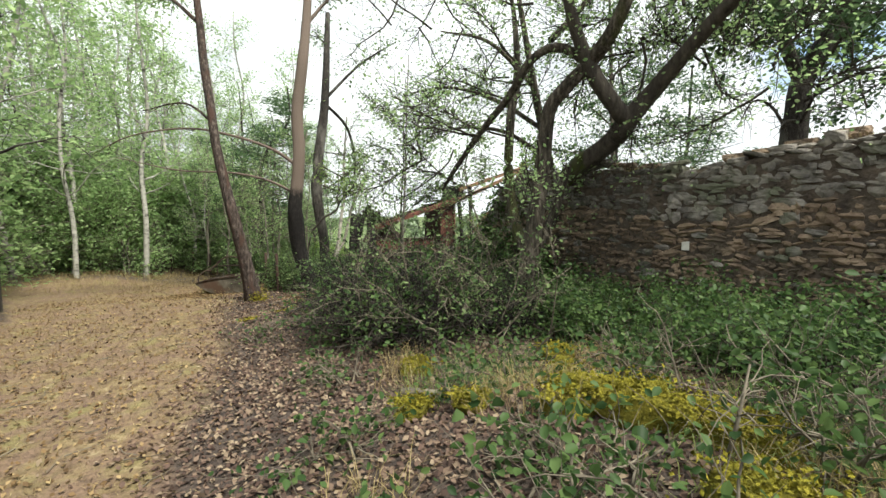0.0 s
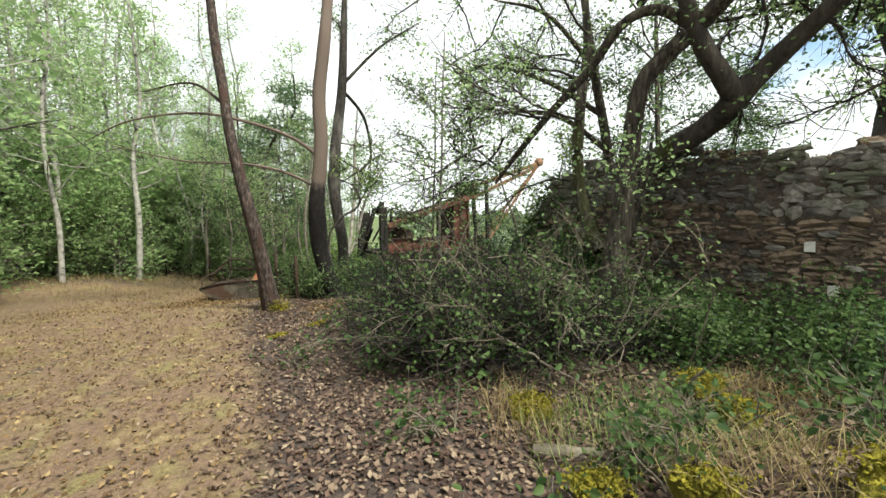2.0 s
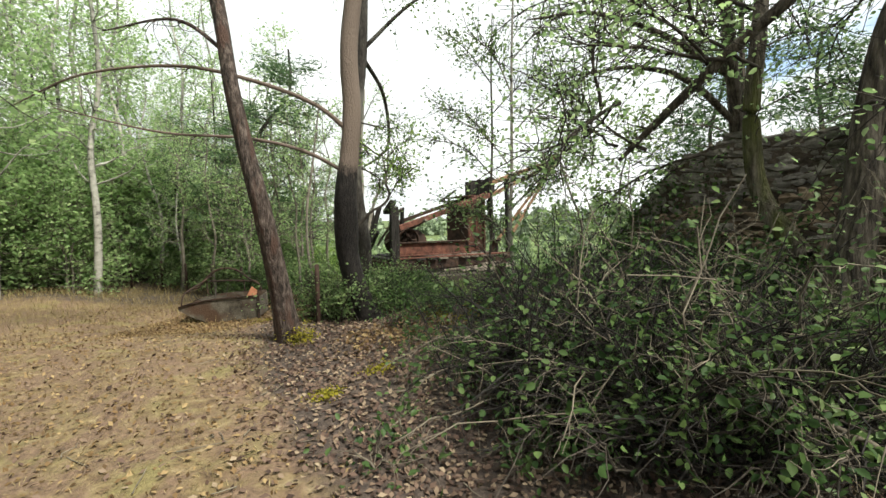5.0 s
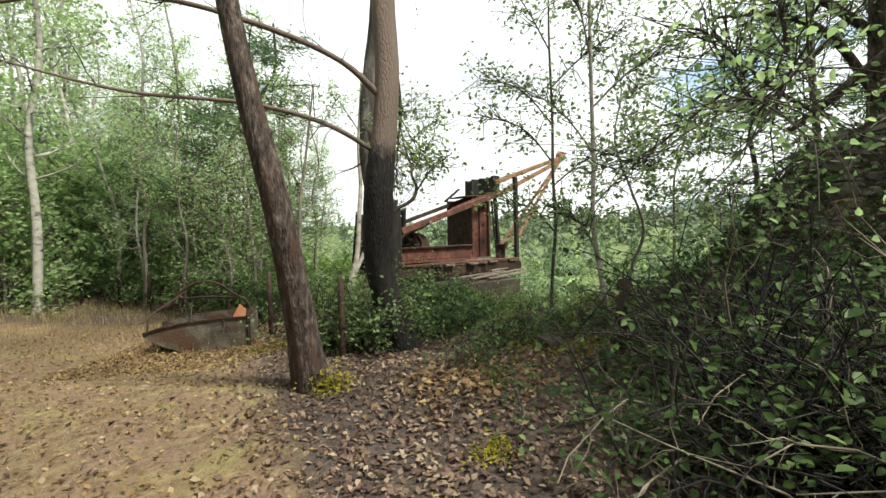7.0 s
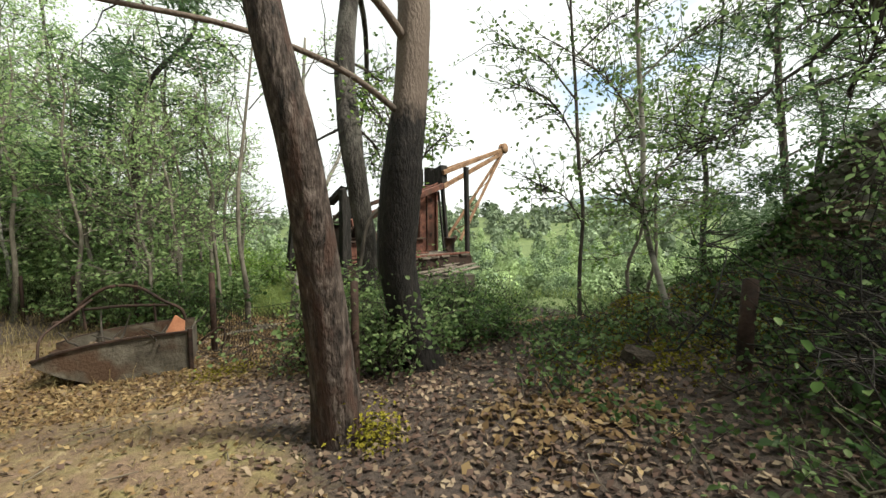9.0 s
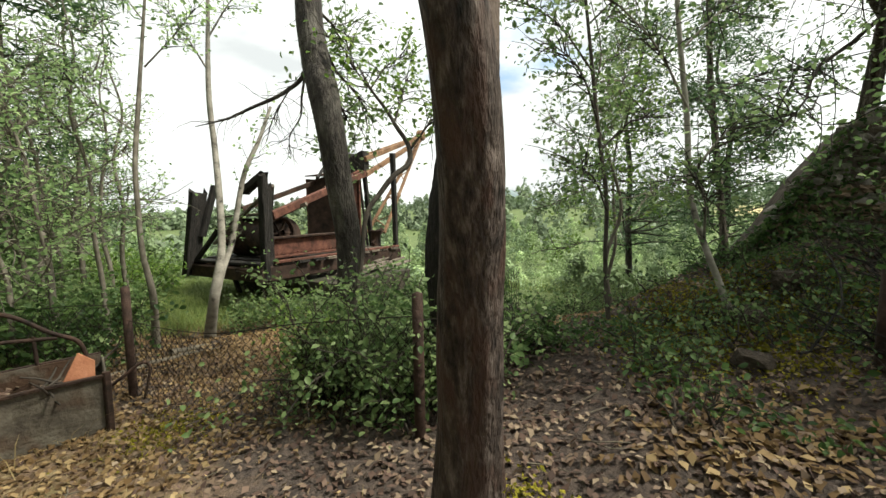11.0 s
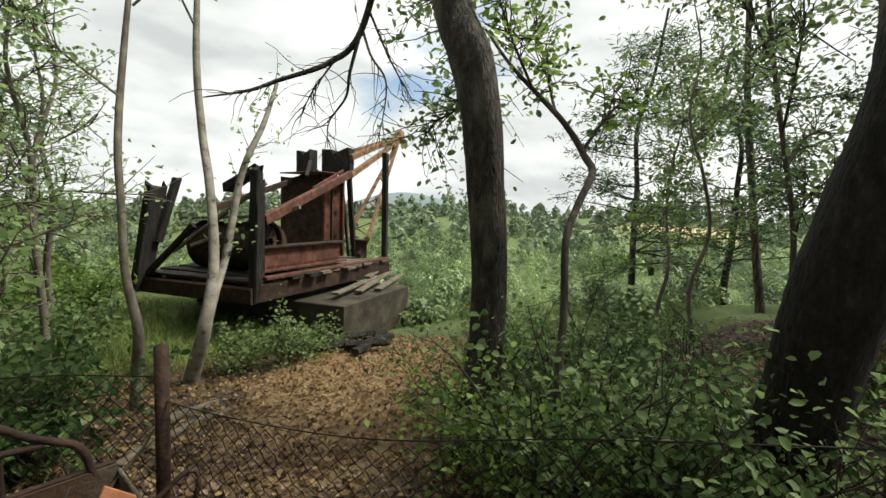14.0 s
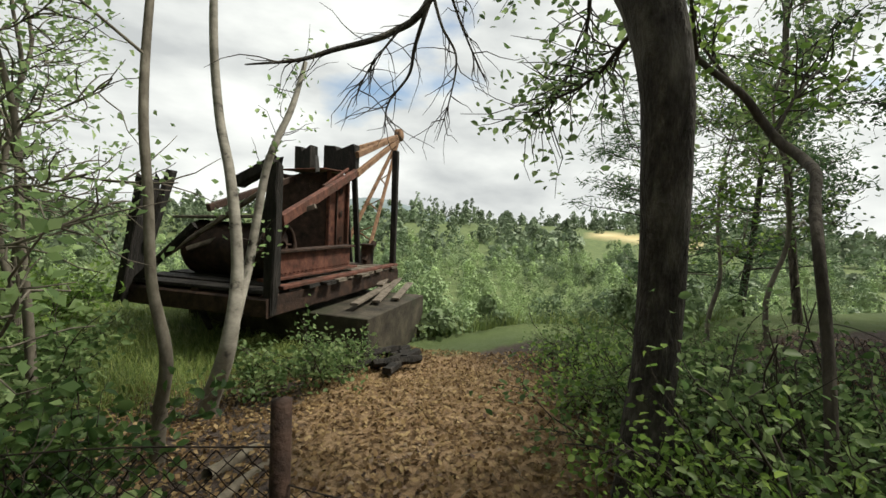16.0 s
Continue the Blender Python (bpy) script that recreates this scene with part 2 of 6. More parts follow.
# pit and far leaves: haze is put into these paler, greyer tints
M_FAR = foliage("far_wood_leaf_hazed", [(0.0, (0.23, 0.31, 0.135)), (0.5, (0.26, 0.345, 0.155)), (1.0, (0.295, 0.38, 0.175))], 0.15, patch=5.0)
M_FAR_MID = foliage("pit_leaf_olive_hazed", [(0.0, (0.16, 0.22, 0.105)), (0.5, (0.185, 0.25, 0.12)), (1.0, (0.215, 0.28, 0.14))], 0.15, patch=4.0)
M_FAR_DEEP = foliage("pit_leaf_deep_hazed", [(0.0, (0.11, 0.165, 0.085)), (0.5, (0.135, 0.19, 0.1)), (1.0, (0.16, 0.215, 0.115))], 0.12, patch=5.0)
M_FAR_DARK = foliage("distant_wood_leaf_hazed", [(0.0, (0.13, 0.175, 0.105)), (0.5, (0.16, 0.205, 0.125)), (1.0, (0.19, 0.235, 0.145))], 0.15, patch=40.0)
M_LITTER = foliage("leaf_litter", [(0.0, (0.0382, 0.0238, 0.0187)), (0.4, (0.102, 0.0638, 0.0493)), (0.75, (0.17, 0.119, 0.085)), (1.0, (0.281, 0.217, 0.149))], 0.12, 0.75)
M_LITTER_GOLD = foliage("golden_leaf_litter", [(0.0, (0.0727, 0.0437, 0.0208)), (0.6, (0.177, 0.111, 0.0519)), (1.0, (0.322, 0.234, 0.119))], 0.2, 0.7)
M_GRASS = foliage("grass_green", [(0.0, (0.08, 0.12, 0.03)), (0.6, (0.16, 0.21, 0.06)), (1.0, (0.26, 0.28, 0.10))], 0.35)
M_GRASS_DRY = foliage("grass_dry", [(0.0, (0.119, 0.085, 0.0382)), (0.6, (0.221, 0.17, 0.0765)), (1.0, (0.357, 0.289, 0.153))], 0.3, 0.7)


# ---- mesh helpers ----
def quads(name, V, Q, smooth=False):
    """A mesh of quads from arrays."""
    me = bpy.data.meshes.new(name)
    V, Q = np.asarray(V, np.float32).reshape(-1, 3), np.asarray(Q, np.int32).reshape(-1, 4)
    me.vertices.add(len(V))
    me.vertices.foreach_set("co", V.ravel())
    me.loops.add(Q.size)
    me.loops.foreach_set("vertex_index", Q.ravel())
    me.polygons.add(len(Q))
    me.polygons.foreach_set("loop_start", np.arange(0, Q.size, 4, dtype=np.int32))
    if smooth:
        me.polygons.foreach_set("use_smooth", np.ones(len(Q), bool))
    me.update(calc_edges=True)
    me.validate()
    return me


def obj(name, me, material, parent=None, label="", at=None):
    ob = new(name, me)
    if material and not me.materials:
        me.materials.append(material)
    if parent is not None:
        ob.parent = parent
    if at is not None:
        ob.matrix_basis = at
    if label:
        ob["label"] = label
    return ob


def part(name, bm, material, parent=None, label="", smooth=False):
    me = bpy.data.meshes.new(name)
    if smooth:
        for f in bm.faces:
            f.smooth = True
    bm.to_mesh(me)
    bm.free()
    return obj(name, me, material, parent, label)


def thing(name, label, category, at=None, group="", kind=""):
    e = new(name)
    e.empty_display_size = 0.1
    if at is not None:
        e.matrix_basis = at
    return tagged(e, label, category, group, kind)


def spline(pts, per=6):
    """A smooth line through points."""
    P = np.array(pts, float)
    if len(P) < 3:
        s = np.linspace(0, 1, per * 2 + 1)[:, None]
        return P[0] * (1 - s) + P[-1] * s
    E = np.vstack([2 * P[0] - P[1], P, 2 * P[-1] - P[-2]])
    out = []
    for i in range(1, len(E) - 2):
        for s in np.linspace(0, 1, per, endpoint=False):
            a, b, c, d = E[i - 1], E[i], E[i + 1], E[i + 2]
            out.append(0.5 * (2 * b + (c - a) * s + (2 * a - 5 * b + 4 * c - d) * s * s + (3 * b - a - 3 * c + d) * s ** 3))
    out.append(P[-1])
    return np.array(out)


class Tubes:
    """Collects tapered tubes into one mesh."""

    def __init__(self):
        self.V, self.Q, self.n = [], [], 0

    def add(self, P, R, sides=8, rough=0.0, seed=0):
        P = np.asarray(P, float)
        R = np.broadcast_to(np.asarray(R, float), (len(P),))
        D = np.gradient(P, axis=0)
        D /= np.linalg.norm(D, axis=1)[:, None] + 1e-9
        up = np.array([0.0, 0, 1]) if abs(D[0][2]) < 0.9 else np.array([1.0, 0, 0])
        A = np.cross(D, up)
        A /= np.linalg.norm(A, axis=1)[:, None] + 1e-9
        B = np.cross(D, A)
        th = np.linspace(0, 2 * math.pi, sides, endpoint=False)
        rr = np.ones((len(P), sides))
        if rough:
            g = np.random.default_rng(seed)
            ridge = g.normal(0, 1, sides)
            walkd = np.cumsum(g.normal(0, 0.35, (len(P), sides)), axis=0)
            walkd -= walkd.mean(axis=1, keepdims=True)
            rr += rough * np.clip(0.6 * ridge + 0.7 * np.sin(walkd * 1.3), -2, 2)
        ring = P[:, None] + (R[:, None] * rr)[..., None] * (np.cos(th)[None, :, None] * A[:, None] + np.sin(th)[None, :, None] * B[:, None])
        i = np.arange(len(P) - 1)[:, None] * sides
        j = np.arange(sides)[None]
        k = (j + 1) % sides
        q = np.stack([i + j, i + k, i + sides + k, i + sides + j], -1).reshape(-1, 4) + self.n
        self.V.append(ring.reshape(-1, 3))
        self.Q.append(q)
        self.n += ring.shape[0] * sides

    def mesh(self, name):
        return quads(name, np.vstack(self.V), np.vstack(self.Q), True)


def unit(a):
    return a / (np.linalg.norm(a, axis=-1, keepdims=True) + 1e-9)


def leaf_quads(C, size, g, aspect=0.6, droop=-0.25, flat=0.9, fold=0.12):
    """Leaves at points C: folded lozenges lying mostly flat."""
    n = len(C)
    d = g.normal(0, 1, (n, 3)) * (1, 1, 0.55) + (0, 0, droop)
    d = unit(d)
    nr = g.normal(0, 1, (n, 3)) * 0.8 + (0, 0, flat)
    s = unit(np.cross(d, nr))
    u = np.cross(s, d)
    L = (size * g.uniform(0.65, 1.25, n))[:, None]
    a, b = C - d * L * 0.5, C + d * L * 0.5
    w = s * L * aspect * 0.5
    m = C - d * L * 0.06 + u * L * fold
    V = np.stack([a, m + w, b, m - w], 1)
    return V


def ovals(C, size, g, aspect=0.6, droop=-0.25, flat=0.9, fold=0.10):
    """Leaves near the eye: pointed ovals folded along the midrib, six corners each."""
    n = len(C)
    d = unit(g.normal(0, 1, (n, 3)) * (1, 1, 0.55) + (0, 0, droop))
    s = unit(np.cross(d, g.normal(0, 1, (n, 3)) * 0.8 + (0, 0, flat)))
    u = np.cross(s, d)
    L = (size * g.uniform(0.6, 1.3, n))[:, None]
    w, f = s * L * aspect * 0.5, u * L * fold
    a, b = C - d * L * 0.5, C + d * L * 0.5 - u * L * 0.08
    p, q = C - d * L * 0.2, C + d * L * 0.18
    return np.stack([a, p + w * 0.9 + f, q + w * 0.85 + f, b, q - w * 0.85 + f, p - w * 0.9 + f], 1)


def leaf_mesh(name, V):
    if V.shape[1] == 6:
        k = np.arange(len(V))[:, None] * 6
        return quads(name, V.reshape(-1, 3), np.concatenate([k + (0, 1, 2, 3), k + (3, 4, 5, 0)], 1).reshape(-1, 4))
    n = len(V)
    return quads(name, V.reshape(-1, 3), np.arange(n * 4).reshape(-1, 4))


# ---- the lie of the land ----
LAND = np.array([
    (-1.72, 5.76, 0.01), (-0.83, 5.03, 0.15), (-0.36, 4.5, 0.18), (1.2, 4.86, 0.22), (2.7, 5.2, 0.30), (3.6, 5.3, 0.36), (2.4, 6.8, 0.28),
    (-3.37, 8.02, 0.14), (-2.29, 8.24, 0.26), (-3.85, 9.1, 0.10), (-1.6, 9.5, 0.34), (-0.7, 10.0, 0.68), (0.6, 9.9, 0.8), (-3.1, 10.2, 0.06),
    (-5.86, 11.9, -0.24), (-7.2, 13.3, -0.25), (-4.96, 12.6, -0.26), (-3.9, 15.9, -0.62), (-0.4, 16.8, -0.86), (-1.0, 16.0, -0.72),
    (-4.7, 14.7, -0.35), (-3.3, 11.8, -0.12), (-7.3, 15.1, -0.35), (-10.2, 17.0, -0.4), (-11.9, 14.5, -0.1), (0.0, 9.15, 0.98), (0.75, 9.2, 1.1), (-1.1, 10.36, 0.3), (-0.86, 9.32, 0.48), (0.7, 11.2, -0.1), (1.9, 11.4, -0.2), (0.4, 12.6, -0.6), (2.4, 12.6, -0.9), (-1.0, 12.3, -0.35), (-0.6, 11.3, -0.05), (3.8, 11.4, -0.1), (-0.35, 8.6, 0.78), (-1.0, 8.3, 0.42), (0.3, 7.9, 0.62), (0.9, 2.7, 0.58), (1.3, 1.3, 0.62), (2.2, 2.6, 0.5)])
LAND_FLAT = np.array([(0, 0, 0.03), (-2, 2.5, 0.0), (-4, 4, 0.0), (-6, 7, 0.0)])
LAND = np.vstack([LAND, LAND_FLAT])


def land(x, y):
    x, y = np.asarray(x, float), np.asarray(y, float)
    sh = x.shape
    x, y = x.ravel(), y.ravel()
    z = np.zeros(len(x))
    for k in range(0, len(x), 20000):
        d2 = (x[k:k + 20000, None] - LAND[:, 0]) ** 2 + (y[k:k + 20000, None] - LAND[:, 1]) ** 2 + 0.12
        w = d2 ** -1.7
        z[k:k + 20000] = (w * LAND[:, 2]).sum(1) / w.sum(1)
    z += 0.03 * np.sin(1.7 * x + 0.6) * np.sin(1.3 * y + 1.1) + 0.015 * np.sin(4.1 * x + 1) * np.sin(3.7 * y)
    e = (x - 0.0) * 0.75 + (y - 16.0) * 0.66 - 1.1
    e = np.where((x < -3) & (y > 0), e - 0.45 * (-3 - x), e)
    drop = np.clip(e, 0, None)
    pit = -14.0 * (1 - np.exp(-(drop / 15.0) ** 1.15))
    rise = 15.5 / (1 + np.exp(-(drop - 230.0) / 32.0))
    return (z + pit + rise + 0.6 * np.sin(x * 0.021) * np.sin(y * 0.017) * np.clip(drop / 40, 0, 1)).reshape(sh)


def land1(x, y):
    return float(land(np.array([x]), np.array([y]))[0])


def axis(lo, hi, step, far):
    mid = np.arange(lo, hi, step)
    g, out = step, []
    v = hi
    while v < far:
        out.append(v)
        g *= 1.13
        v += g
    out.append(far)
    g, low = step, []
    v = lo
    while v > -far:
        g *= 1.13
        v -= g
        low.append(v)
    return np.array(low[::-1] + list(mid) + out)


gx, gy = axis(-13, 7, 0.11, 2500), axis(-4, 19, 0.11, 2500)
GX, GY = np.meshgrid(gx, gy)
GZ = land(GX, GY)
near_mask = (np.abs(GX + 3) < 11) & (np.abs(GY - 8) < 13)
GZ = GZ + near_mask * RNG.normal(0, 0.008, GZ.shape)
nx, ny = len(gx), len(gy)
ii = (np.arange(ny - 1)[:, None] * nx + np.arange(nx - 1)[None]).reshape(-1)
ground_me = quads("ground", np.stack([GX, GY, GZ], -1), np.stack([ii, ii + 1, ii + nx + 1, ii + nx], -1), True)


def path_amount(x, y):
    """How much of the trodden path's moss and dry grass covers the ground there."""
    x, y = np.asarray(x, float), np.asarray(y, float)
    cx = np.interp(y, [-3, 2, 5, 8, 11, 14, 30], [-2.2, -3.0, -4.1, -5.8, -7.9, -9.6, -12])
    hw = np.interp(y, [-3, 2, 5, 8, 10, 12, 14, 30], [1.35, 1.5, 1.65, 1.9, 2.6, 3.6, 3.6, 3])
    a = np.clip((hw - np.abs(x - cx)) / 0.9 + 0.5, 0, 1) * np.clip((15.5 - y) / 2.0, 0, 1)
    bx = np.interp(y, [11, 12.5, 14, 16], [-4.0, -3.2, -2.4, -1.4])
    b = np.clip((0.95 - np.abs(x - bx)) / 0.7 + 0.4, 0, 1) * np.clip((y - 11.6) / 0.8, 0, 1) * np.clip((17.0 - y) / 0.8, 0, 1)
    return np.maximum(a, b)


def ground_material():
    m, nd, ln, b = nodes_of("woodland_floor")
    co = nd.new("ShaderNodeTexCoord")
    at1, at2, at3 = nd.new("ShaderNodeAttribute"), nd.new("ShaderNodeAttribute"), nd.new("ShaderNodeAttribute")
    at1.attribute_name, at2.attribute_name, at3.attribute_name = "path", "meadow", "sand"
    at4 = nd.new("ShaderNodeAttribute")
    at4.attribute_name = "field"

    def noise(scale, detail=8):
        n = nd.new("ShaderNodeTexNoise")
        n.inputs["Scale"].default_value, n.inputs["Detail"].default_value, n.inputs["Roughness"].default_value = scale, detail, 0.65
        ln.new(co.outputs["Object"], n.inputs["Vector"])
        return n

    def mixc(fac, a, bb):
        x = nd.new("ShaderNodeMix")
        x.data_type = "RGBA"
        ln.new(fac, x.inputs["Factor"])
        ln.new(a, x.inputs["A"])
        ln.new(bb, x.inputs["B"])
        return x.outputs["Result"]

    def soft(att, n, lo=0.35, hi=0.62):
        s = nd.new("ShaderNodeMath")
        s.operation = "MULTIPLY_ADD"
        ln.new(n.outputs["Fac"], s.inputs[0])
        s.inputs[1].default_value = 0.9
        ln.new(att.outputs["Fac"], s.inputs[2])
        o = nd.new("ShaderNodeMath")
        o.operation = "SUBTRACT"
        ln.new(s.outputs[0], o.inputs[0])
        o.inputs[1].default_value = 0.45
        r = ramp(nd, [(lo, (0, 0, 0)), (hi, (1, 1, 1))])
        ln.new(o.outputs[0], r.inputs["Fac"])
        return r.outputs["Color"]

    humus = ramp(nd, [(0.3, (0.018, 0.012, 0.010)), (0.5, (0.055, 0.038, 0.030)), (0.72, (0.12, 0.086, 0.068))])
    ln.new(noise(22).outputs["Fac"], humus.inputs["Fac"])
    straw = ramp(nd, [(0.3, (0.06, 0.034, 0.018)), (0.44, (0.135, 0.088, 0.044)), (0.58, (0.22, 0.16, 0.08)), (0.75, (0.36, 0.29, 0.17))])
    ln.new(noise(9).outputs["Fac"], straw.inputs["Fac"])
    mossy = ramp(nd, [(0.3, (0.115, 0.095, 0.035)), (0.7, (0.25, 0.205, 0.085))])
    ln.new(noise(30).outputs["Fac"], mossy.inputs["Fac"])
    mfac = ramp(nd, [(0.5, (0, 0, 0)), (0.62, (1, 1, 1))])
    ln.new(noise(1.6).outputs["Fac"], mfac.inputs["Fac"])
    path = mixc(mfac.outputs["Color"], straw.outputs["Color"], mossy.outputs["Color"])
    dirt = ramp(nd, [(0.42, (0, 0, 0)), (0.55, (0.9, 0.9, 0.9))])
    ln.new(noise(2.7).outputs["Fac"], dirt.inputs["Fac"])
    brown = ramp(nd, [(0.3, (0.06, 0.035, 0.023)), (0.7, (0.25, 0.16, 0.105))])
    ln.new(noise(26).outputs["Fac"], brown.inputs["Fac"])
    path = mixc(dirt.outputs["Color"], path, brown.outputs["Color"])
    sandc = ramp(nd, [(0.3, (0.15, 0.09, 0.05)), (0.55, (0.26, 0.17, 0.092)), (0.75, (0.38, 0.265, 0.155))])
    ln.new(noise(7).outputs["Fac"], sandc.inputs["Fac"])
    meadow = ramp(nd, [(0.3, (0.055, 0.08, 0.023)), (0.55, (0.095, 0.13, 0.04)), (0.75, (0.16, 0.185, 0.068))])
    ln.new(noise(0.35).outputs["Fac"], meadow.inputs["Fac"])
    c = mixc(soft(at1, noise(3.2)), humus.outputs["Color"], path)
    c = mixc(soft(at3, noise(2.1)), c, sandc.outputs["Color"])
    c = mixc(soft(at2, noise(0.8)), c, meadow.outputs["Color"])
    corn = ramp(nd, [(0.4, (0.46, 0.36, 0.18)), (0.6, (0.58, 0.48, 0.27))])
    ln.new(noise(0.05).outputs["Fac"], corn.inputs["Fac"])
    c = mixc(at4.outputs["Fac"], c, corn.outputs["Color"])
    ln.new(c, b.inputs["Base Color"])
    b.inputs["Roughness"].default_value = 0.95
    bp = nd.new("ShaderNodeBump")
    bp.inputs["Strength"].default_value, bp.inputs["Distance"].default_value = 0.9, 0.03
    ln.new(noise(45).outputs["Fac"], bp.inputs["Height"])
    ln.new(bp.outputs[0], b.inputs["Normal"])
    return m


def field_amount(x, y):
    az, d = np.degrees(np.arctan2(x + 5, y - 10)), np.hypot(x + 5, y - 10)
    return ((az > 67) & (az < 79) & (d > 268) & (d < 300)).astype(float)


for key, val in (("field", field_amount(GX, GY)), ("path", path_amount(GX, GY)),
                 ("sand", np.clip(2.0 - np.hypot((GX + 1.7 + (15.2 - GY) * 0.75) * 0.95, (GY - 14.7) * 0.62), 0, 1)),
                 ("meadow", np.clip(((GX * 0.75 + (GY - 16.0) * 0.66) + 0.7) / 0.7, 0, 1) * (GY > 8) + np.clip((np.hypot(GX + 3, GY - 9) - 38) / 12, 0, 1) + np.clip((GY - 16.2) / 0.9, 0, 1) * (GX < -1.3) * (GX > -8) * np.clip(1 - path_amount(GX, GY), 0, 1))):
    at = ground_me.attributes.new(key, "FLOAT", "POINT")
    at.data.foreach_set("value", np.clip(val, 0, 1).astype(np.float32).ravel())
ground = tagged(obj("ground", ground_me, ground_material()),
                "woodland ground with a straw-brown mossy path and dark leaf litter", "ground", kind="structure")


# ---- trees ----
def limb_path(g, start, direction, length, rise=0.25, wiggle=0.18, n=7):
    p, d, out = np.array(start, float), unit(np.array(direction, float)), []
    for i in range(n):
        out.append(p.copy())
        p = p + d * length / (n - 1)
        d = unit(d + g.normal(0, wiggle, 3) + (0, 0, rise / n))
    return np.array(out)


def sprout(g, limbs, twigs, per_limb, twig_len, twig_r, leaves_per, spread, start=0.3, rise=0.1):
    """Twigs along each limb, and the points where leaves sit on them."""
    pts = []
    for L in limbs:
        for _ in range(per_limb):
            s = g.uniform(start, 1.0)
            i = min(int(s * (len(L) - 1)), len(L) - 2)
            f = s * (len(L) - 1) - i
            p = L[i] * (1 - f) + L[i + 1] * f
            d = unit(L[i + 1] - L[i]) + g.normal(0, 0.75, 3)
            T = limb_path(g, p, d, twig_len * g.uniform(0.5, 1.3), rise, 0.3, 5)
            if twigs is not None:
                twigs.add(T, np.linspace(twig_r, twig_r * 0.35, 5), 4)
            k = max(1, int(leaves_per * g.uniform(0.6, 1.4)))
            t = g.uniform(0.15, 1.05, k) * 4
            i0 = np.clip(t.astype(int), 0, 3)
            fr = (t - i0)[:, None]
            pts.append(T[i0] * (1 - fr) + T[np.clip(i0 + 1, 0, 4)] * fr + g.normal(0, spread, (k, 3)))
    return np.vstack(pts)


def forest_tree(name, label, g, height, r, lean, start, n_limbs, limb_len, rise, bark, leaf, size, twigs_per, leaves_per, twig_len=0.8, spread=0.12, droop=-0.3, group=""):
    """A whole tree at the origin: trunk, branches, crown."""
    e = thing(name, label, "tree", group=group)
    k = 7
    base = np.zeros(3)
    top = np.array([lean[0], lean[1], height])
    P = np.array([base * (1 - s) + top * s for s in np.linspace(0, 1, k)]) + np.vstack([[0, 0, 0], g.normal(0, height * 0.012, (k - 1, 3)) * (1, 1, 0.2)])
    P[0] = (0, 0, -0.25)
    S = spline(P, 4)
    tr = Tubes()
    tr.add(S, np.linspace(r * 1.15, r * 0.2, len(S)), 9, 0.04, 3)
    obj("trunk", tr.mesh("trunk"), bark, e)
    limbs, br = [], Tubes()
    for i in range(n_limbs):
        s = start + (0.97 - start) * (i + g.uniform(0, 1)) / n_limbs
        p = S[int(s * (len(S) - 1))]
        a = g.uniform(0, 2 * math.pi)
        reach = limb_len * (1.05 - 0.75 * (s - start) / (1 - start)) * g.uniform(0.6, 1.2)
        L = limb_path(g, p, (math.cos(a), math.sin(a), g.uniform(0.0, 0.7)), reach, rise, 0.2)
        limbs.append(L)
        br.add(L, np.linspace(r * 0.34 * (1.2 - s), 0.006, len(L)), 5)
    C = sprout(g, limbs, br, twigs_per, twig_len, 0.007, leaves_per, spread)
    tagged(obj("branchwork", br.mesh("branchwork"), bark, e), kind="stuff")
    obj("crown", leaf_mesh("crown", leaf_quads(C, size, g, droop=droop)), leaf, e)
    return e


def pine_tree(name, label, g, height, r, bark, start=0.25, whorls=13, reach=1.7, tufts=7, needles=34, group=""):
    e = thing(name, label, "pine tree", group=group)
    P = np.array([(g.normal(0, 0.03) * i, g.normal(0, 0.03) * i, height * i / 6) for i in range(7)])
    P[0] = (0, 0, -0.25)
    S = spline(P, 4)
    tr = Tubes()
    tr.add(S, np.linspace(r, 0.02, len(S)), 8, 0.04, 5)
    obj("trunk", tr.mesh("trunk"), bark, e)
    br, cs = Tubes(), []
    for w in range(whorls):
        s = start + (1 - start) * w / whorls
        p = S[int(s * (len(S) - 1))]
        for j in range(4):
            a = g.uniform(0, 2 * math.pi)
            L = limb_path(g, p, (math.cos(a), math.sin(a), g.uniform(-0.1, 0.35)), reach * (1.12 - 0.9 * s) * g.uniform(0.6, 1.15) + 0.15, 0.25, 0.12, 6)
            br.add(L, np.linspace(0.022 * (1.2 - s), 0.004, 6), 4)
            for _ in range(tufts):
                q = L[g.integers(2, 6)] + g.normal(0, 0.10, 3)
                cs.append(q + g.normal(0, 1, (needles // 2, 3)) * (0.15, 0.15, 0.05))
    C = np.vstack(cs)
    tagged(obj("branchwork", br.mesh("branchwork"), M_BARK_DARK, e), kind="stuff")
    obj("crown", leaf_mesh("crown", leaf_quads(C, 0.15, g, aspect=0.16, droop=0.15, flat=0.6)), M_NEEDLE, e)
    return e


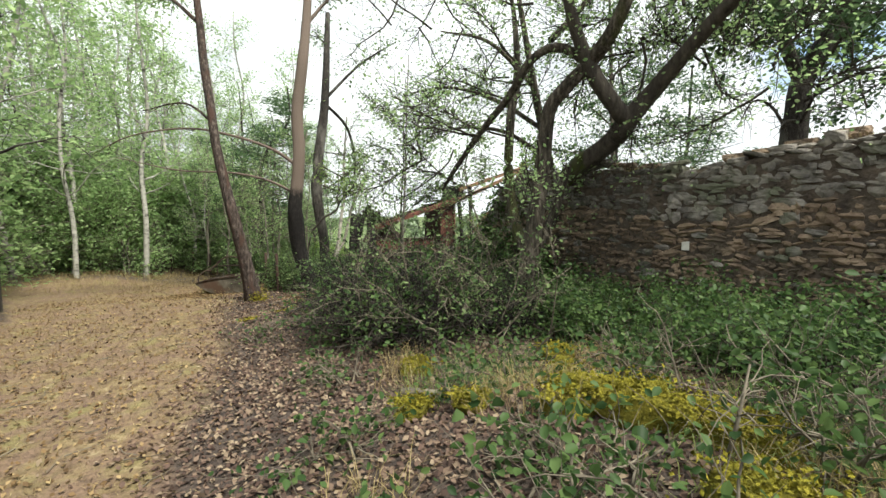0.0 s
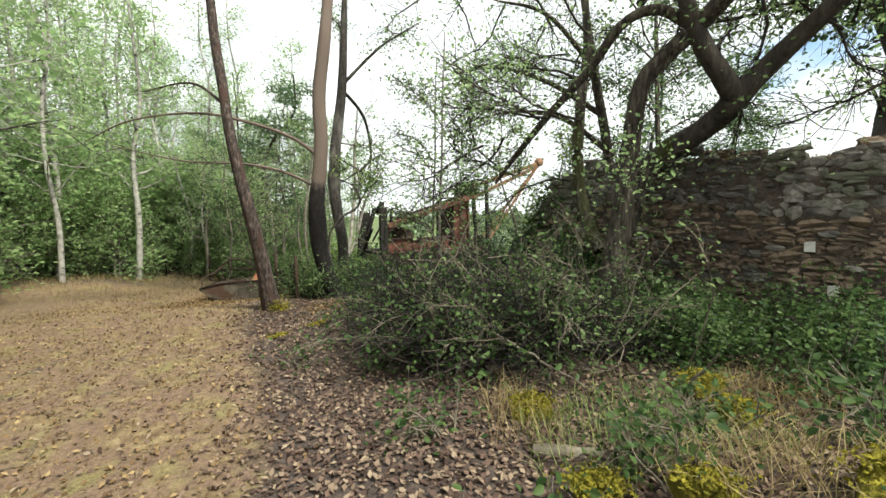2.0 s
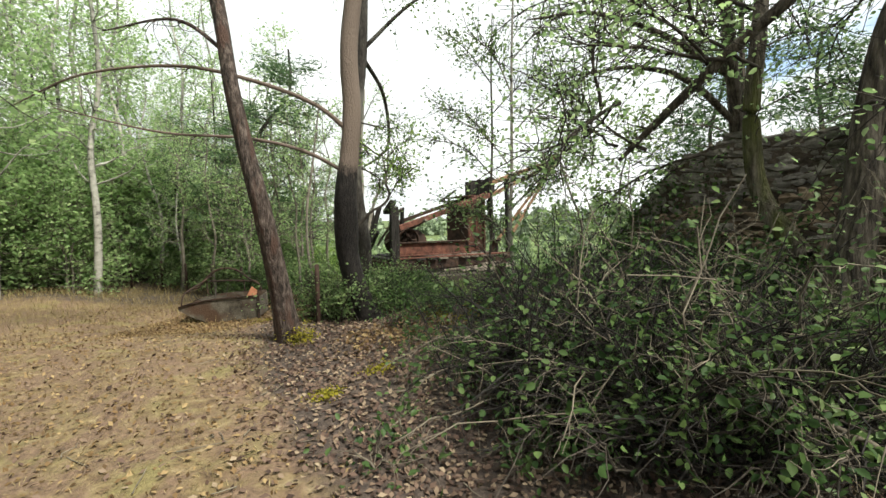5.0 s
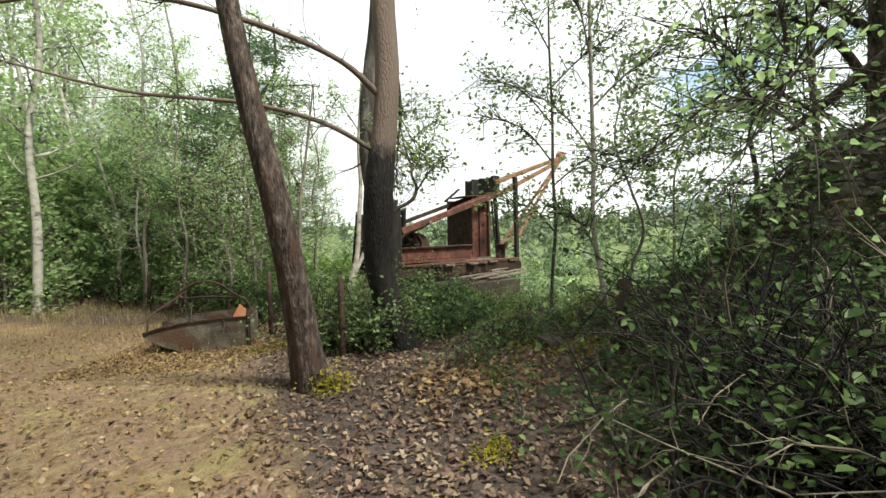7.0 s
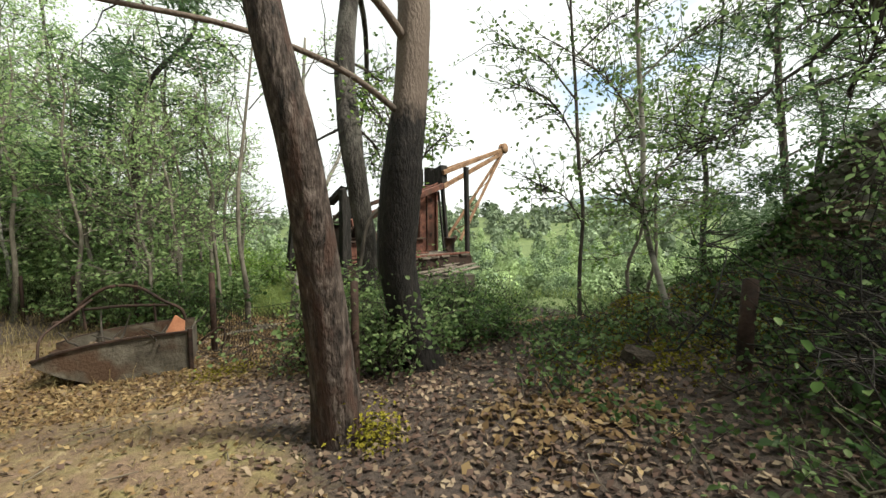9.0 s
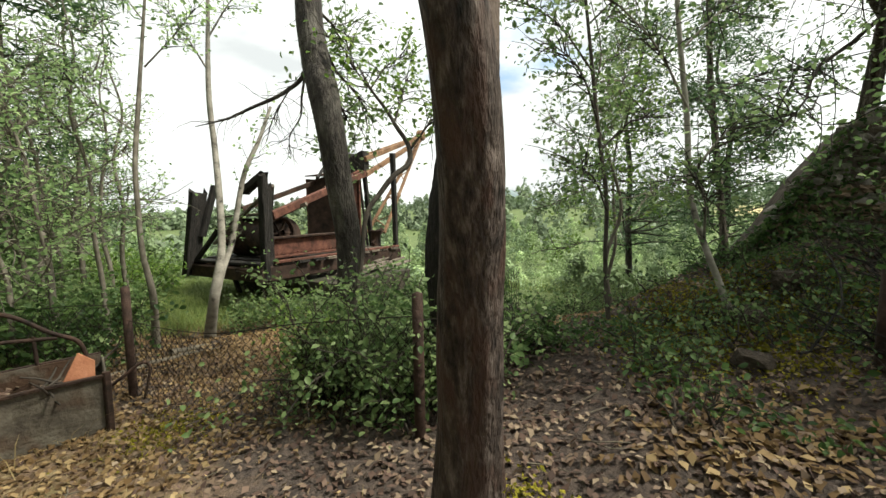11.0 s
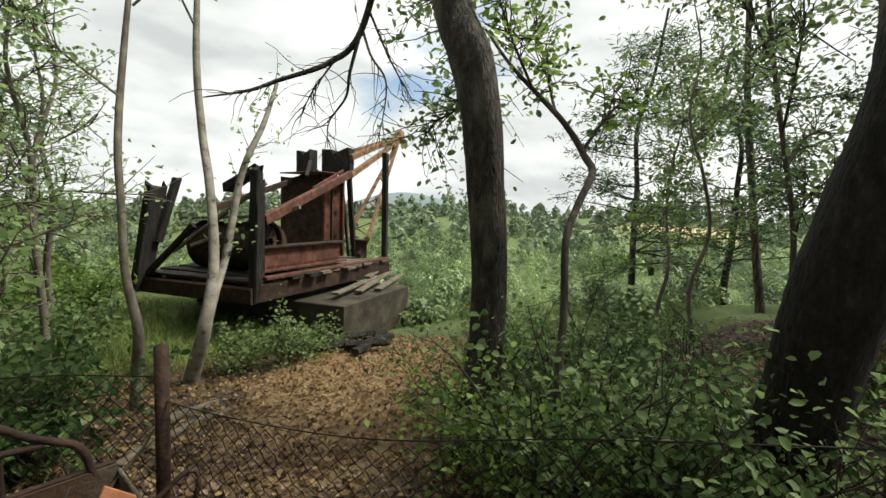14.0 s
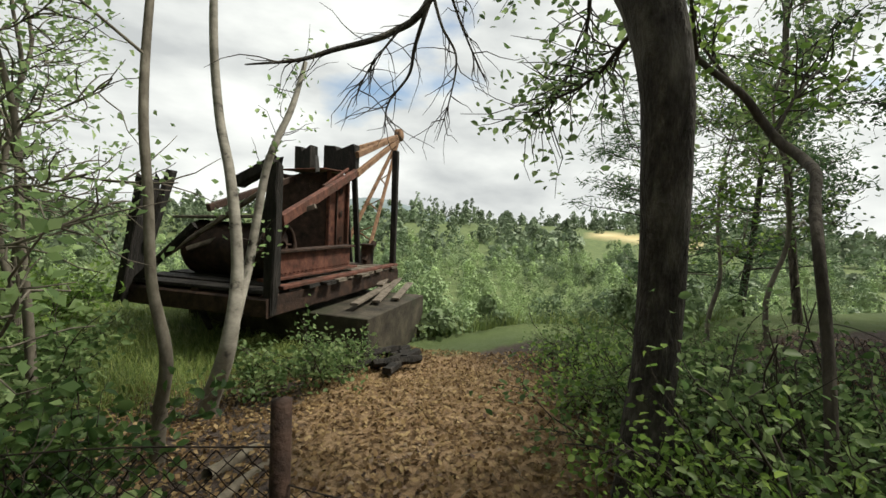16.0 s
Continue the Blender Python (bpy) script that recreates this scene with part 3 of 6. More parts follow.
def built_tree(name, label, trunk, bark, limbs, leaf, size, twigs_per, leaves_per, seed, twig_len=0.7, spread=0.1, sides=22, rough=0.05, bare=(), twig_mat=None, extra_crown=(), rise=0.05):
    """A tree after its own trunk line: trunk is rows of (x, y, z, radius), limbs the same; bare limbs carry no leaves."""
    g = np.random.default_rng(seed)
    e = thing(name, label, "tree", pose(*trunk[0][:3]))
    o = np.array(trunk[0][:3])

    def tube(nm, rows, sd, s, rg):
        A = np.array(rows, float)
        S = spline(A[:, :3] - o, 8)
        rad = np.interp(np.linspace(0, 1, len(S)), np.linspace(0, 1, len(A)), A[:, 3])
        t = Tubes()
        t.add(S, rad, s, rg, sd)
        obj(nm, t.mesh(nm), bark, e)
        return S

    tube("trunk", trunk, seed, sides, rough)
    leafy = []
    for i, rows in enumerate(limbs):
        S = tube("limb", rows, seed + i + 1, 10, 0.05)
        leafy.append(S[::3] if len(S) > 9 else S)
    tw = Tubes()
    for i, rows in enumerate(bare):
        S = tube("limb", rows, seed + 40 + i, 8, 0.06)
        sprout(g, [S[::3]], tw, 16, 0.5, 0.006, 1, 0.1, 0.2, -0.2)
    for a, d, ln in extra_crown:
        L = limb_path(g, np.array(a) - o, d, ln, 0.1, 0.2)
        tw.add(L, np.linspace(0.02, 0.006, len(L)), 6)
        leafy.append(L)
    if leafy:
        C = sprout(g, leafy, tw, twigs_per, twig_len, 0.006, leaves_per, spread, 0.25, rise)
        obj("crown", leaf_mesh("crown", ovals(C, size, g)), leaf, e)
    if tw.n:
        tagged(obj("twigwork", tw.mesh("twigwork"), twig_mat or M_TWIG_DARK, e), kind="stuff")
    return e


# the leaning reddish tree beside the path
leaning_tree = built_tree("leaning_tree", "leaning reddish-brown barked tree with a mossy foot beside the path",
    [(-3.80, 9.12, -0.12, 0.23), (-3.84, 9.12, 0.12, 0.17), (-3.885, 9.05, 0.6, 0.132), (-3.935, 8.98, 1.05, 0.121), (-3.985, 8.90, 1.45, 0.111), (-4.06, 8.85, 1.91, 0.106), (-4.18, 8.85, 2.45, 0.094),
     (-4.32, 8.87, 3.2, 0.084), (-4.43, 8.96, 3.9, 0.08), (-4.58, 9.09, 4.7, 0.08), (-4.75, 9.25, 6.1, 0.066), (-5.1, 9.5, 8.2, 0.04)], M_BARK_RED,
    [[(-4.75, 9.2, 5.6, 0.04), (-5.6, 9.6, 6.3, 0.03), (-6.6, 9.9, 6.6, 0.012)], [(-4.95, 9.4, 6.8, 0.04), (-4.2, 9.9, 7.6, 0.03), (-3.5, 10.2, 8.1, 0.01)],
     [(-5.0, 9.45, 7.4, 0.04), (-5.6, 8.6, 8.2, 0.03), (-6.0, 7.9, 8.4, 0.01)]],
    M_LEAF_BIRCH, 0.075, 60, 9, 11, bare=[[(-4.35, 8.95, 3.55, 0.03), (-5.0, 9.1, 4.0, 0.02), (-5.9, 9.2, 3.9, 0.008)]])
g = np.random.default_rng(3)
C = np.array([(-3.72, 9.02, 0.0)]) + g.normal(0, 1, (900, 3)) * (0.10, 0.10, 0.09) + (0.05, -0.05, 0.12)
moss_foot = obj("moss", leaf_mesh("moss", leaf_quads(C - np.array((-3.80, 9.12, -0.12)), 0.035, g)), M_MOSS, leaning_tree, "yellow-green moss cushion")

# the bent dark tree at the fence, with its long bare boughs over the path
bent_tree = built_tree("bent_tree", "bent dark-barked tree with reddish-grey upper trunk at the fence",
    [(-2.9, 10.26, -0.12, 0.25), (-2.97, 10.22, 0.2, 0.185), (-3.09, 10.18, 0.5, 0.165), (-3.17, 10.13, 0.85, 0.158), (-3.22, 10.08, 1.15, 0.162), (-3.22, 10.01, 1.45, 0.17), (-3.21, 9.95, 1.7, 0.168), (-3.20, 9.90, 1.95, 0.155),
     (-3.16, 9.88, 2.25, 0.143), (-3.12, 9.90, 2.58, 0.132), (-3.08, 9.93, 3.2, 0.126), (-3.10, 9.97, 4.0, 0.122), (-3.0, 10.1, 5.0, 0.115), (-2.95, 10.4, 6.2, 0.095), (-2.9, 10.8, 8.4, 0.05)], M_BARK_TWO,
    [[(-3.05, 10.4, 5.9, 0.045), (-2.4, 10.9, 6.9, 0.03), (-1.6, 11.3, 7.5, 0.012)], [(-3.0, 10.6, 6.8, 0.045), (-3.8, 11.2, 7.7, 0.03), (-4.3, 11.6, 8.2, 0.01)],
     [(-2.95, 10.7, 7.5, 0.03), (-2.6, 9.9, 8.3, 0.02), (-2.2, 9.3, 8.7, 0.01)]],
    M_LEAF, 0.075, 45, 8, 12,
    bare=[[(-3.11, 9.92, 2.85, 0.042), (-3.55, 9.72, 3.18, 0.03), (-4.3, 9.6, 3.45, 0.028), (-5.2, 9.5, 3.6, 0.022), (-6.3, 9.4, 3.45, 0.015), (-7.2, 9.5, 3.1, 0.006)],
          [(-3.16, 9.88, 2.27, 0.028), (-3.7, 9.7, 2.55, 0.024), (-4.4, 9.55, 2.7, 0.02), (-5.4, 9.4, 2.75, 0.014), (-6.5, 9.2, 3.0, 0.006)]])

# the split-barked tree on the far side of the fence
split_tree = built_tree("split_tree", "upright tree with split grey-black bark behind the wire fence",
    [(-3.2, 11.88, -0.3, 0.22), (-3.19, 11.89, 0.0, 0.16), (-3.16, 11.91, 0.4, 0.128), (-3.14, 11.90, 0.7, 0.121), (-3.14, 11.90, 1.17, 0.122), (-3.21, 11.89, 1.65, 0.125), (-3.28, 11.90, 2.19, 0.131), (-3.31, 11.99, 2.6, 0.145),
     (-3.31, 12.14, 2.9, 0.135), (-3.31, 12.27, 3.4, 0.13), (-3.24, 12.39, 4.06, 0.122), (-3.14, 12.47, 5.0, 0.105), (-3.03, 12.6, 7.2, 0.06)], M_BARK_DARK,
    [[(-3.15, 12.46, 4.9, 0.045), (-2.2, 12.5, 5.8, 0.03), (-1.2, 12.3, 6.3, 0.01)], [(-3.1, 12.52, 5.8, 0.04), (-3.4, 13.6, 6.8, 0.02), (-3.9, 14.0, 7.2, 0.01)]],
    M_LEAF, 0.07, 34, 8, 13, extra_crown=[((-3.2, 12.2, 3.1), (0.6, 0.8, -0.35), 1.2), ((-3.25, 12.0, 2.6), (0.7, 0.8, -0.15), 1.1), ((-3.25, 12.3, 3.5), (0.6, 0.7, 0.0), 1.3)],
    bare=[[(-3.15, 12.45, 4.8, 0.045), (-2.8, 13.5, 4.35, 0.04), (-2.72, 14.13, 3.47, 0.036), (-2.96, 14.37, 3.14, 0.03), (-3.39, 14.65, 2.91, 0.022), (-3.67, 14.75, 2.76, 0.016), (-4.07, 14.87, 2.63, 0.006)],
          [(-2.72, 14.13, 3.47, 0.022), (-2.77, 14.25, 3.06, 0.017), (-2.78, 14.31, 2.8, 0.013), (-2.91, 14.44, 2.52, 0.009), (-2.89, 14.5, 2.25, 0.004)],
          [(-2.72, 14.1, 3.5, 0.016), (-2.64, 14.04, 3.22, 0.013), (-2.47, 14.0, 2.99, 0.01), (-2.42, 14.1, 2.63, 0.007), (-2.44, 14.23, 2.24, 0.003)],
          [(-2.73, 14.0, 3.7, 0.014), (-2.5, 13.9, 3.2, 0.01), (-2.23, 13.82, 2.8, 0.005)], [(-2.9, 14.3, 3.2, 0.012), (-3.1, 14.5, 2.8, 0.008), (-3.2, 14.6, 2.45, 0.003)]])

# crooked sapling right behind it
crooked_sapling = built_tree("crooked_sapling", "thin crooked sapling growing through bramble by the fence",
    [(-3.46, 11.1, -0.1, 0.034), (-3.46, 11.14, 0.5, 0.024), (-3.34, 11.19, 1.0, 0.022), (-3.25, 11.25, 1.4, 0.022), (-3.09, 11.28, 1.6, 0.023), (-2.95, 11.29, 1.75, 0.024), (-2.76, 11.36, 1.86, 0.026), (-2.67, 11.47, 1.97, 0.025), (-2.65, 11.56, 2.1, 0.023), (-2.7, 11.66, 2.25, 0.021), (-2.7, 11.86, 2.45, 0.018), (-2.76, 12.08, 2.7, 0.014), (-2.8, 12.3, 3.0, 0.01)], M_BARK_WOOD,
    [[(-2.66, 11.5, 2.0, 0.013), (-2.45, 11.4, 2.3, 0.01), (-2.2, 11.3, 2.5, 0.005)], [(-2.7, 11.7, 2.3, 0.012), (-2.5, 11.9, 2.6, 0.009), (-2.3, 12.1, 2.9, 0.004)], [(-2.71, 11.9, 2.5, 0.012), (-3.0, 11.9, 2.8, 0.008), (-3.2, 11.9, 3.1, 0.004)], [(-2.76, 12.08, 2.7, 0.01), (-2.5, 12.2, 3.0, 0.007), (-2.2, 12.2, 3.2, 0.004)]],
    M_LEAF_BRIGHT, 0.06, 22, 8, 14, 0.4, 0.07, 10)

# the twin-stemmed birch and its slim neighbours before the wreck
twin_birch = built_tree("twin_birch", "pale twin-stemmed birch before the rusting machine",
    [(-3.95, 15.9, -0.75, 0.104), (-3.93, 15.8, -0.45, 0.090), (-3.87, 15.55, 0.15, 0.077), (-3.70, 15.75, 0.87, 0.059), (-3.64, 16.06, 1.78, 0.054), (-3.60, 16.48, 2.56, 0.050), (-3.62, 16.6, 3.6, 0.045), (-3.5, 16.8, 5.4, 0.027)], M_BARK_BIRCH,
    [[(-3.86, 15.6, 0.05, 0.056), (-3.72, 15.66, 0.5, 0.050), (-3.52, 15.85, 0.95, 0.048), (-3.40, 15.93, 1.45, 0.045), (-3.29, 15.98, 1.92, 0.043), (-3.18, 15.98, 2.25, 0.041), (-2.95, 16.05, 2.7, 0.036), (-2.7, 16.2, 3.3, 0.027)],
     [(-3.6, 16.65, 3.9, 0.018), (-4.0, 16.5, 4.5, 0.011), (-4.3, 16.4, 4.8, 0.005)], [(-3.55, 16.7, 4.5, 0.018), (-3.2, 16.5, 5.1, 0.011), (-2.9, 16.3, 5.4, 0.005)]],
    M_LEAF_BIRCH, 0.07, 20, 7, 15, 0.45, 0.08, 14, 0.04)
slim_birch = built_tree("slim_birch", "slim curving grey birch beside the twin-stemmed one",
    [(-4.72, 14.75, -0.5, 0.054), (-4.71, 14.71, 0.0, 0.048), (-4.72, 14.56, 0.45, 0.042), (-4.79, 14.62, 0.95, 0.035), (-4.80, 14.66, 1.51, 0.032), (-4.79, 14.8, 2.09, 0.032), (-4.7, 15.0, 2.9, 0.029), (-4.5, 15.2, 4.6, 0.016)], M_BARK_SAPLING,
    [[(-4.75, 14.9, 2.5, 0.012), (-5.2, 15.1, 2.9, 0.008), (-5.5, 15.3, 3.3, 0.004)], [(-4.6, 15.1, 3.4, 0.012), (-4.2, 15.0, 3.9, 0.008), (-4.0, 14.9, 4.2, 0.004)], [(-4.55, 15.15, 4.0, 0.010), (-4.9, 15.0, 4.4, 0.006), (-5.2, 14.8, 4.5, 0.003)]],
    M_LEAF_BIRCH, 0.07, 24, 8, 16, 0.45, 0.08, 12, 0.04)

# saplings along the fence and on the rubble mound
for i, (x, y, h, lx, ly, rr) in enumerate([(-5.55, 14.5, 3.6, -0.5, 0.3, 0.04), (-5.9, 16.2, 4.6, -0.2, 0.2, 0.04), (-6.6, 15.8, 4.4, 0.3, 0.1, 0.035), (-5.3, 17.2, 4.8, 0.2, 0.3, 0.04), (-7.6, 16.8, 5.0, -0.3, 0.2, 0.04),
                                           (-6.9, 18.0, 5.5, 0.1, 0.2, 0.045), (-8.7, 16.4, 5.0, 0.2, 0.1, 0.045), (-5.9, 13.9, 3.2, -0.35, 0.2, 0.03), (-8.4, 18.6, 5.6, 0.1, 0.2, 0.05), (-6.1, 18.9, 5.0, 0.1, 0.2, 0.04), (-5.25, 15.7, 4.9, -0.2, 0.1, 0.035), (-5.6, 17.6, 6.0, 0.1, 0.1, 0.045), (-4.95, 18.6, 5.8, -0.1, 0.2, 0.045), (-6.4, 17.0, 6.2, 0.1, 0.2, 0.05), (-7.1, 14.9, 4.6, -0.2, 0.1, 0.035)]):
    gg = np.random.default_rng(100 + i)
    t = forest_tree("birch_sapling", "slim young birch with small pale-green leaves", gg, h, rr, (lx, ly), 0.25, 15, 1.05, 0.4, M_BARK_SAPLING, M_LEAF_BIRCH, 0.07, 7, 8, 0.5, 0.09, group="young birches by the wreck")
    t.matrix_basis = pose(x, y, land1(x, y))
for i, (x, y, h, lx, ly, rr, n) in enumerate([(0.9, 11.6, 4.4, -0.3, 0.2, 0.03, 13), (2.0, 12.4, 4.6, 0.2, 0.1, 0.035, 14)]):
    gg = np.random.default_rng(140 + i)
    t = forest_tree("mound_sapling", "thin leafy sapling leaning on the rubble mound", gg, h, rr, (lx, ly), 0.32, n, 1.25, 0.3, M_BARK_SAPLING, M_LEAF_BRIGHT if i % 2 else M_LEAF, 0.085, 12, 10, 0.5, 0.09, group="saplings on the mound")
    t.matrix_basis = pose(x, y, land1(x, y))

mound_birch = built_tree("mound_birch", "slim pale birch leaning out of the rubble mound",
    [(-0.85, 9.28, 0.3, 0.04), (-0.86, 9.36, 0.5, 0.033), (-0.87, 9.47, 0.8, 0.029), (-0.87, 9.63, 1.2, 0.027), (-0.86, 9.74, 1.6, 0.026), (-0.82, 9.8, 2.2, 0.025), (-0.79, 9.91, 3.0, 0.022), (-0.76, 10.01, 4.0, 0.018), (-0.7, 10.1, 5.2, 0.01)], M_BARK_BIRCH,
    [[(-0.87, 9.6, 1.15, 0.012), (-1.1, 9.5, 1.5, 0.009), (-1.45, 9.45, 1.75, 0.005)], [(-0.86, 9.74, 1.7, 0.012), (-0.5, 9.6, 2.1, 0.009), (-0.1, 9.5, 2.3, 0.005)], [(-0.82, 9.8, 2.3, 0.013), (-1.2, 9.9, 2.8, 0.009), (-1.7, 10.0, 3.1, 0.005)],
     [(-0.8, 9.9, 2.8, 0.013), (-0.4, 9.7, 3.2, 0.01), (0.1, 9.5, 3.4, 0.005)], [(-0.78, 9.95, 3.4, 0.012), (-1.1, 9.6, 3.8, 0.009), (-1.5, 9.3, 4.0, 0.005)], [(-0.76, 10.0, 3.9, 0.012), (-0.3, 10.2, 4.4, 0.008), (0.1, 10.4, 4.7, 0.004)]],
    M_LEAF, 0.055, 30, 10, 17, 0.5, 0.1, 12, 0.05)
thin_sapling = built_tree("thin_sapling", "thin dark straight sapling with broad leafy crown on the mound",
    [(-1.14, 10.3, 0.15, 0.03), (-1.1, 10.36, 0.3, 0.024), (-1.04, 10.45, 0.9, 0.022), (-0.98, 10.49, 1.5, 0.021), (-0.97, 10.59, 2.1, 0.02), (-0.92, 10.73, 2.9, 0.018), (-0.9, 10.88, 4.0, 0.014), (-0.85, 11.0, 5.0, 0.008)], M_BARK_WOOD,
    [[(-0.99, 10.48, 1.4, 0.01), (-1.3, 10.4, 1.7, 0.008), (-1.7, 10.3, 1.8, 0.004)], [(-0.97, 10.58, 2.0, 0.011), (-0.6, 10.5, 2.3, 0.008), (-0.2, 10.45, 2.4, 0.004)], [(-0.96, 10.62, 2.3, 0.012), (-1.4, 10.5, 2.7, 0.009), (-2.0, 10.4, 2.85, 0.004)],
     [(-0.93, 10.7, 2.8, 0.012), (-1.3, 10.9, 3.3, 0.009), (-1.8, 11.1, 3.5, 0.004)], [(-0.91, 10.8, 3.3, 0.011), (-0.5, 10.6, 3.7, 0.008), (-0.1, 10.4, 3.9, 0.004)], [(-0.9, 10.86, 3.8, 0.01), (-1.3, 10.6, 4.2, 0.007), (-1.7, 10.3, 4.4, 0.004)]],
    M_LEAF, 0.055, 28, 10, 18, 0.5, 0.1, 10, 0.05)

# old willow-like trees at the wall
def boughs(seed, n, lo, hi, way, spread, length):
    """Random leafy boughs starting inside a box."""
    q = np.random.default_rng(seed)
    return [(tuple(q.uniform(lo, hi)), tuple(np.array(way) + q.normal(0, spread, 3)), length * q.uniform(0.6, 1.25)) for _ in range(n)]


wall_tree = built_tree("wall_tree", "old grey fissured tree leaning against the stone wall",
    [(1.12, 6.85, 0.1, 0.178), (1.2, 6.81, 0.65, 0.141), (1.28, 6.8, 1.2, 0.130), (1.36, 6.80, 1.71, 0.122), (1.46, 6.84, 2.37, 0.110), (1.53, 6.72, 3.18, 0.096), (1.74, 6.56, 3.5, 0.092), (2.0, 6.4, 3.76, 0.092), (2.2, 6.0, 4.1, 0.085), (2.4, 5.7, 4.9, 0.067), (2.5, 5.6, 6.2, 0.037)], M_BARK_GREY,
    [[(1.25, 7.2, 1.2, 0.096), (1.15, 7.6, 1.8, 0.089), (1.09, 7.67, 2.53, 0.078), (1.14, 7.66, 3.4, 0.072), (1.26, 7.8, 4.1, 0.063), (1.2, 7.9, 5.2, 0.037), (1.0, 8.0, 6.0, 0.015)],
     [(1.22, 7.0, 0.9, 0.081), (1.6, 7.1, 1.5, 0.074), (1.85, 7.25, 2.1, 0.063), (1.97, 7.3, 2.5, 0.059)],
     [(2.05, 6.4, 3.7, 0.067), (1.64, 6.5, 4.0, 0.063), (1.3, 6.7, 3.92, 0.059), (1.01, 7.0, 3.49, 0.058), (0.62, 7.4, 3.05, 0.052), (0.2, 7.9, 2.5, 0.041), (0.0, 8.2, 2.2, 0.022)],
     [(1.6, 6.9, 4.25, 0.052), (2.1, 7.2, 4.8, 0.044), (2.5, 7.6, 5.3, 0.022)]],
    M_LEAF_BIRCH, 0.058, 34, 8, 21, 0.8, 0.12, 26, 0.07,
    extra_crown=[((1.2, 6.7, 2.4), (-0.3, -1.0, 0.1), 0.9), ((1.1, 7.6, 3.0), (-1, -0.3, 0.2), 1.6), ((1.1, 7.7, 3.6), (-1, 0.3, 0.5), 1.8), ((0.6, 7.4, 3.0), (-1, 0.1, 0.1), 1.5), ((1.3, 7.8, 4.2), (-0.8, -0.3, 0.6), 1.6), ((0.5, 7.5, 3.0), (-0.9, -0.8, 0.3), 1.4), ((1.1, 8.0, 2.2), (-1, 0.4, 0.2), 1.5)] + boughs(5, 5, (-0.3, 6.9, 2.8), (1.6, 9.0, 5.6), (-0.6, 0.2, 0.2), 0.6, 1.5) + boughs(6, 4, (-0.4, 7.6, 2.0), (0.8, 9.0, 2.8), (-0.8, 0, 0), 0.4, 1.2) + boughs(16, 16, (1.6, 5.6, 3.9), (3.6, 7.6, 6.0), (0.2, 0, 0.4), 0.7, 1.5))
wall_top_tree = built_tree("wall_top_tree", "dark twisted tree rooted on top of the stone wall",
    [(2.0, 7.5, 2.3, 0.15), (2.15, 7.28, 2.52, 0.15), (2.35, 7.0, 2.68, 0.135), (2.5, 6.75, 2.85, 0.135), (2.55, 6.55, 2.99, 0.14), (2.78, 6.35, 3.31, 0.11), (2.95, 6.0, 3.6, 0.095), (3.15, 5.5, 3.95, 0.08), (3.4, 5.0, 4.3, 0.07), (3.7, 4.4, 5.0, 0.04)], M_BARK_WOOD,
    [[(2.55, 6.52, 3.0, 0.12), (2.33, 6.42, 3.22, 0.115), (2.06, 6.4, 3.6, 0.105), (1.8, 6.3, 4.1, 0.08), (1.5, 6.1, 4.9, 0.05), (1.2, 5.9, 5.5, 0.02)],
     [(3.0, 5.9, 3.65, 0.04), (3.4, 5.9, 4.2, 0.03), (3.8, 6.0, 4.7, 0.015)], [(3.3, 5.2, 4.15, 0.04), (3.2, 4.5, 4.4, 0.03), (3.0, 3.8, 4.5, 0.012)]],
    M_LEAF_BIRCH, 0.055, 30, 7, 22, 0.75, 0.12, 20, 0.08, extra_crown=boughs(7, 24, (2.2, 4.4, 3.9), (4.8, 7.4, 6.4), (0.2, 0, 0.2), 0.7, 1.5) + boughs(17, 8, (2.3, 5.6, 2.9), (4.4, 7.3, 4.0), (0.2, 0, 0.3), 0.6, 1.2),
    bare=[[(2.3, 7.1, 2.75, 0.05), (2.5, 6.75, 2.75, 0.06), (2.6, 6.5, 2.92, 0.05)]])
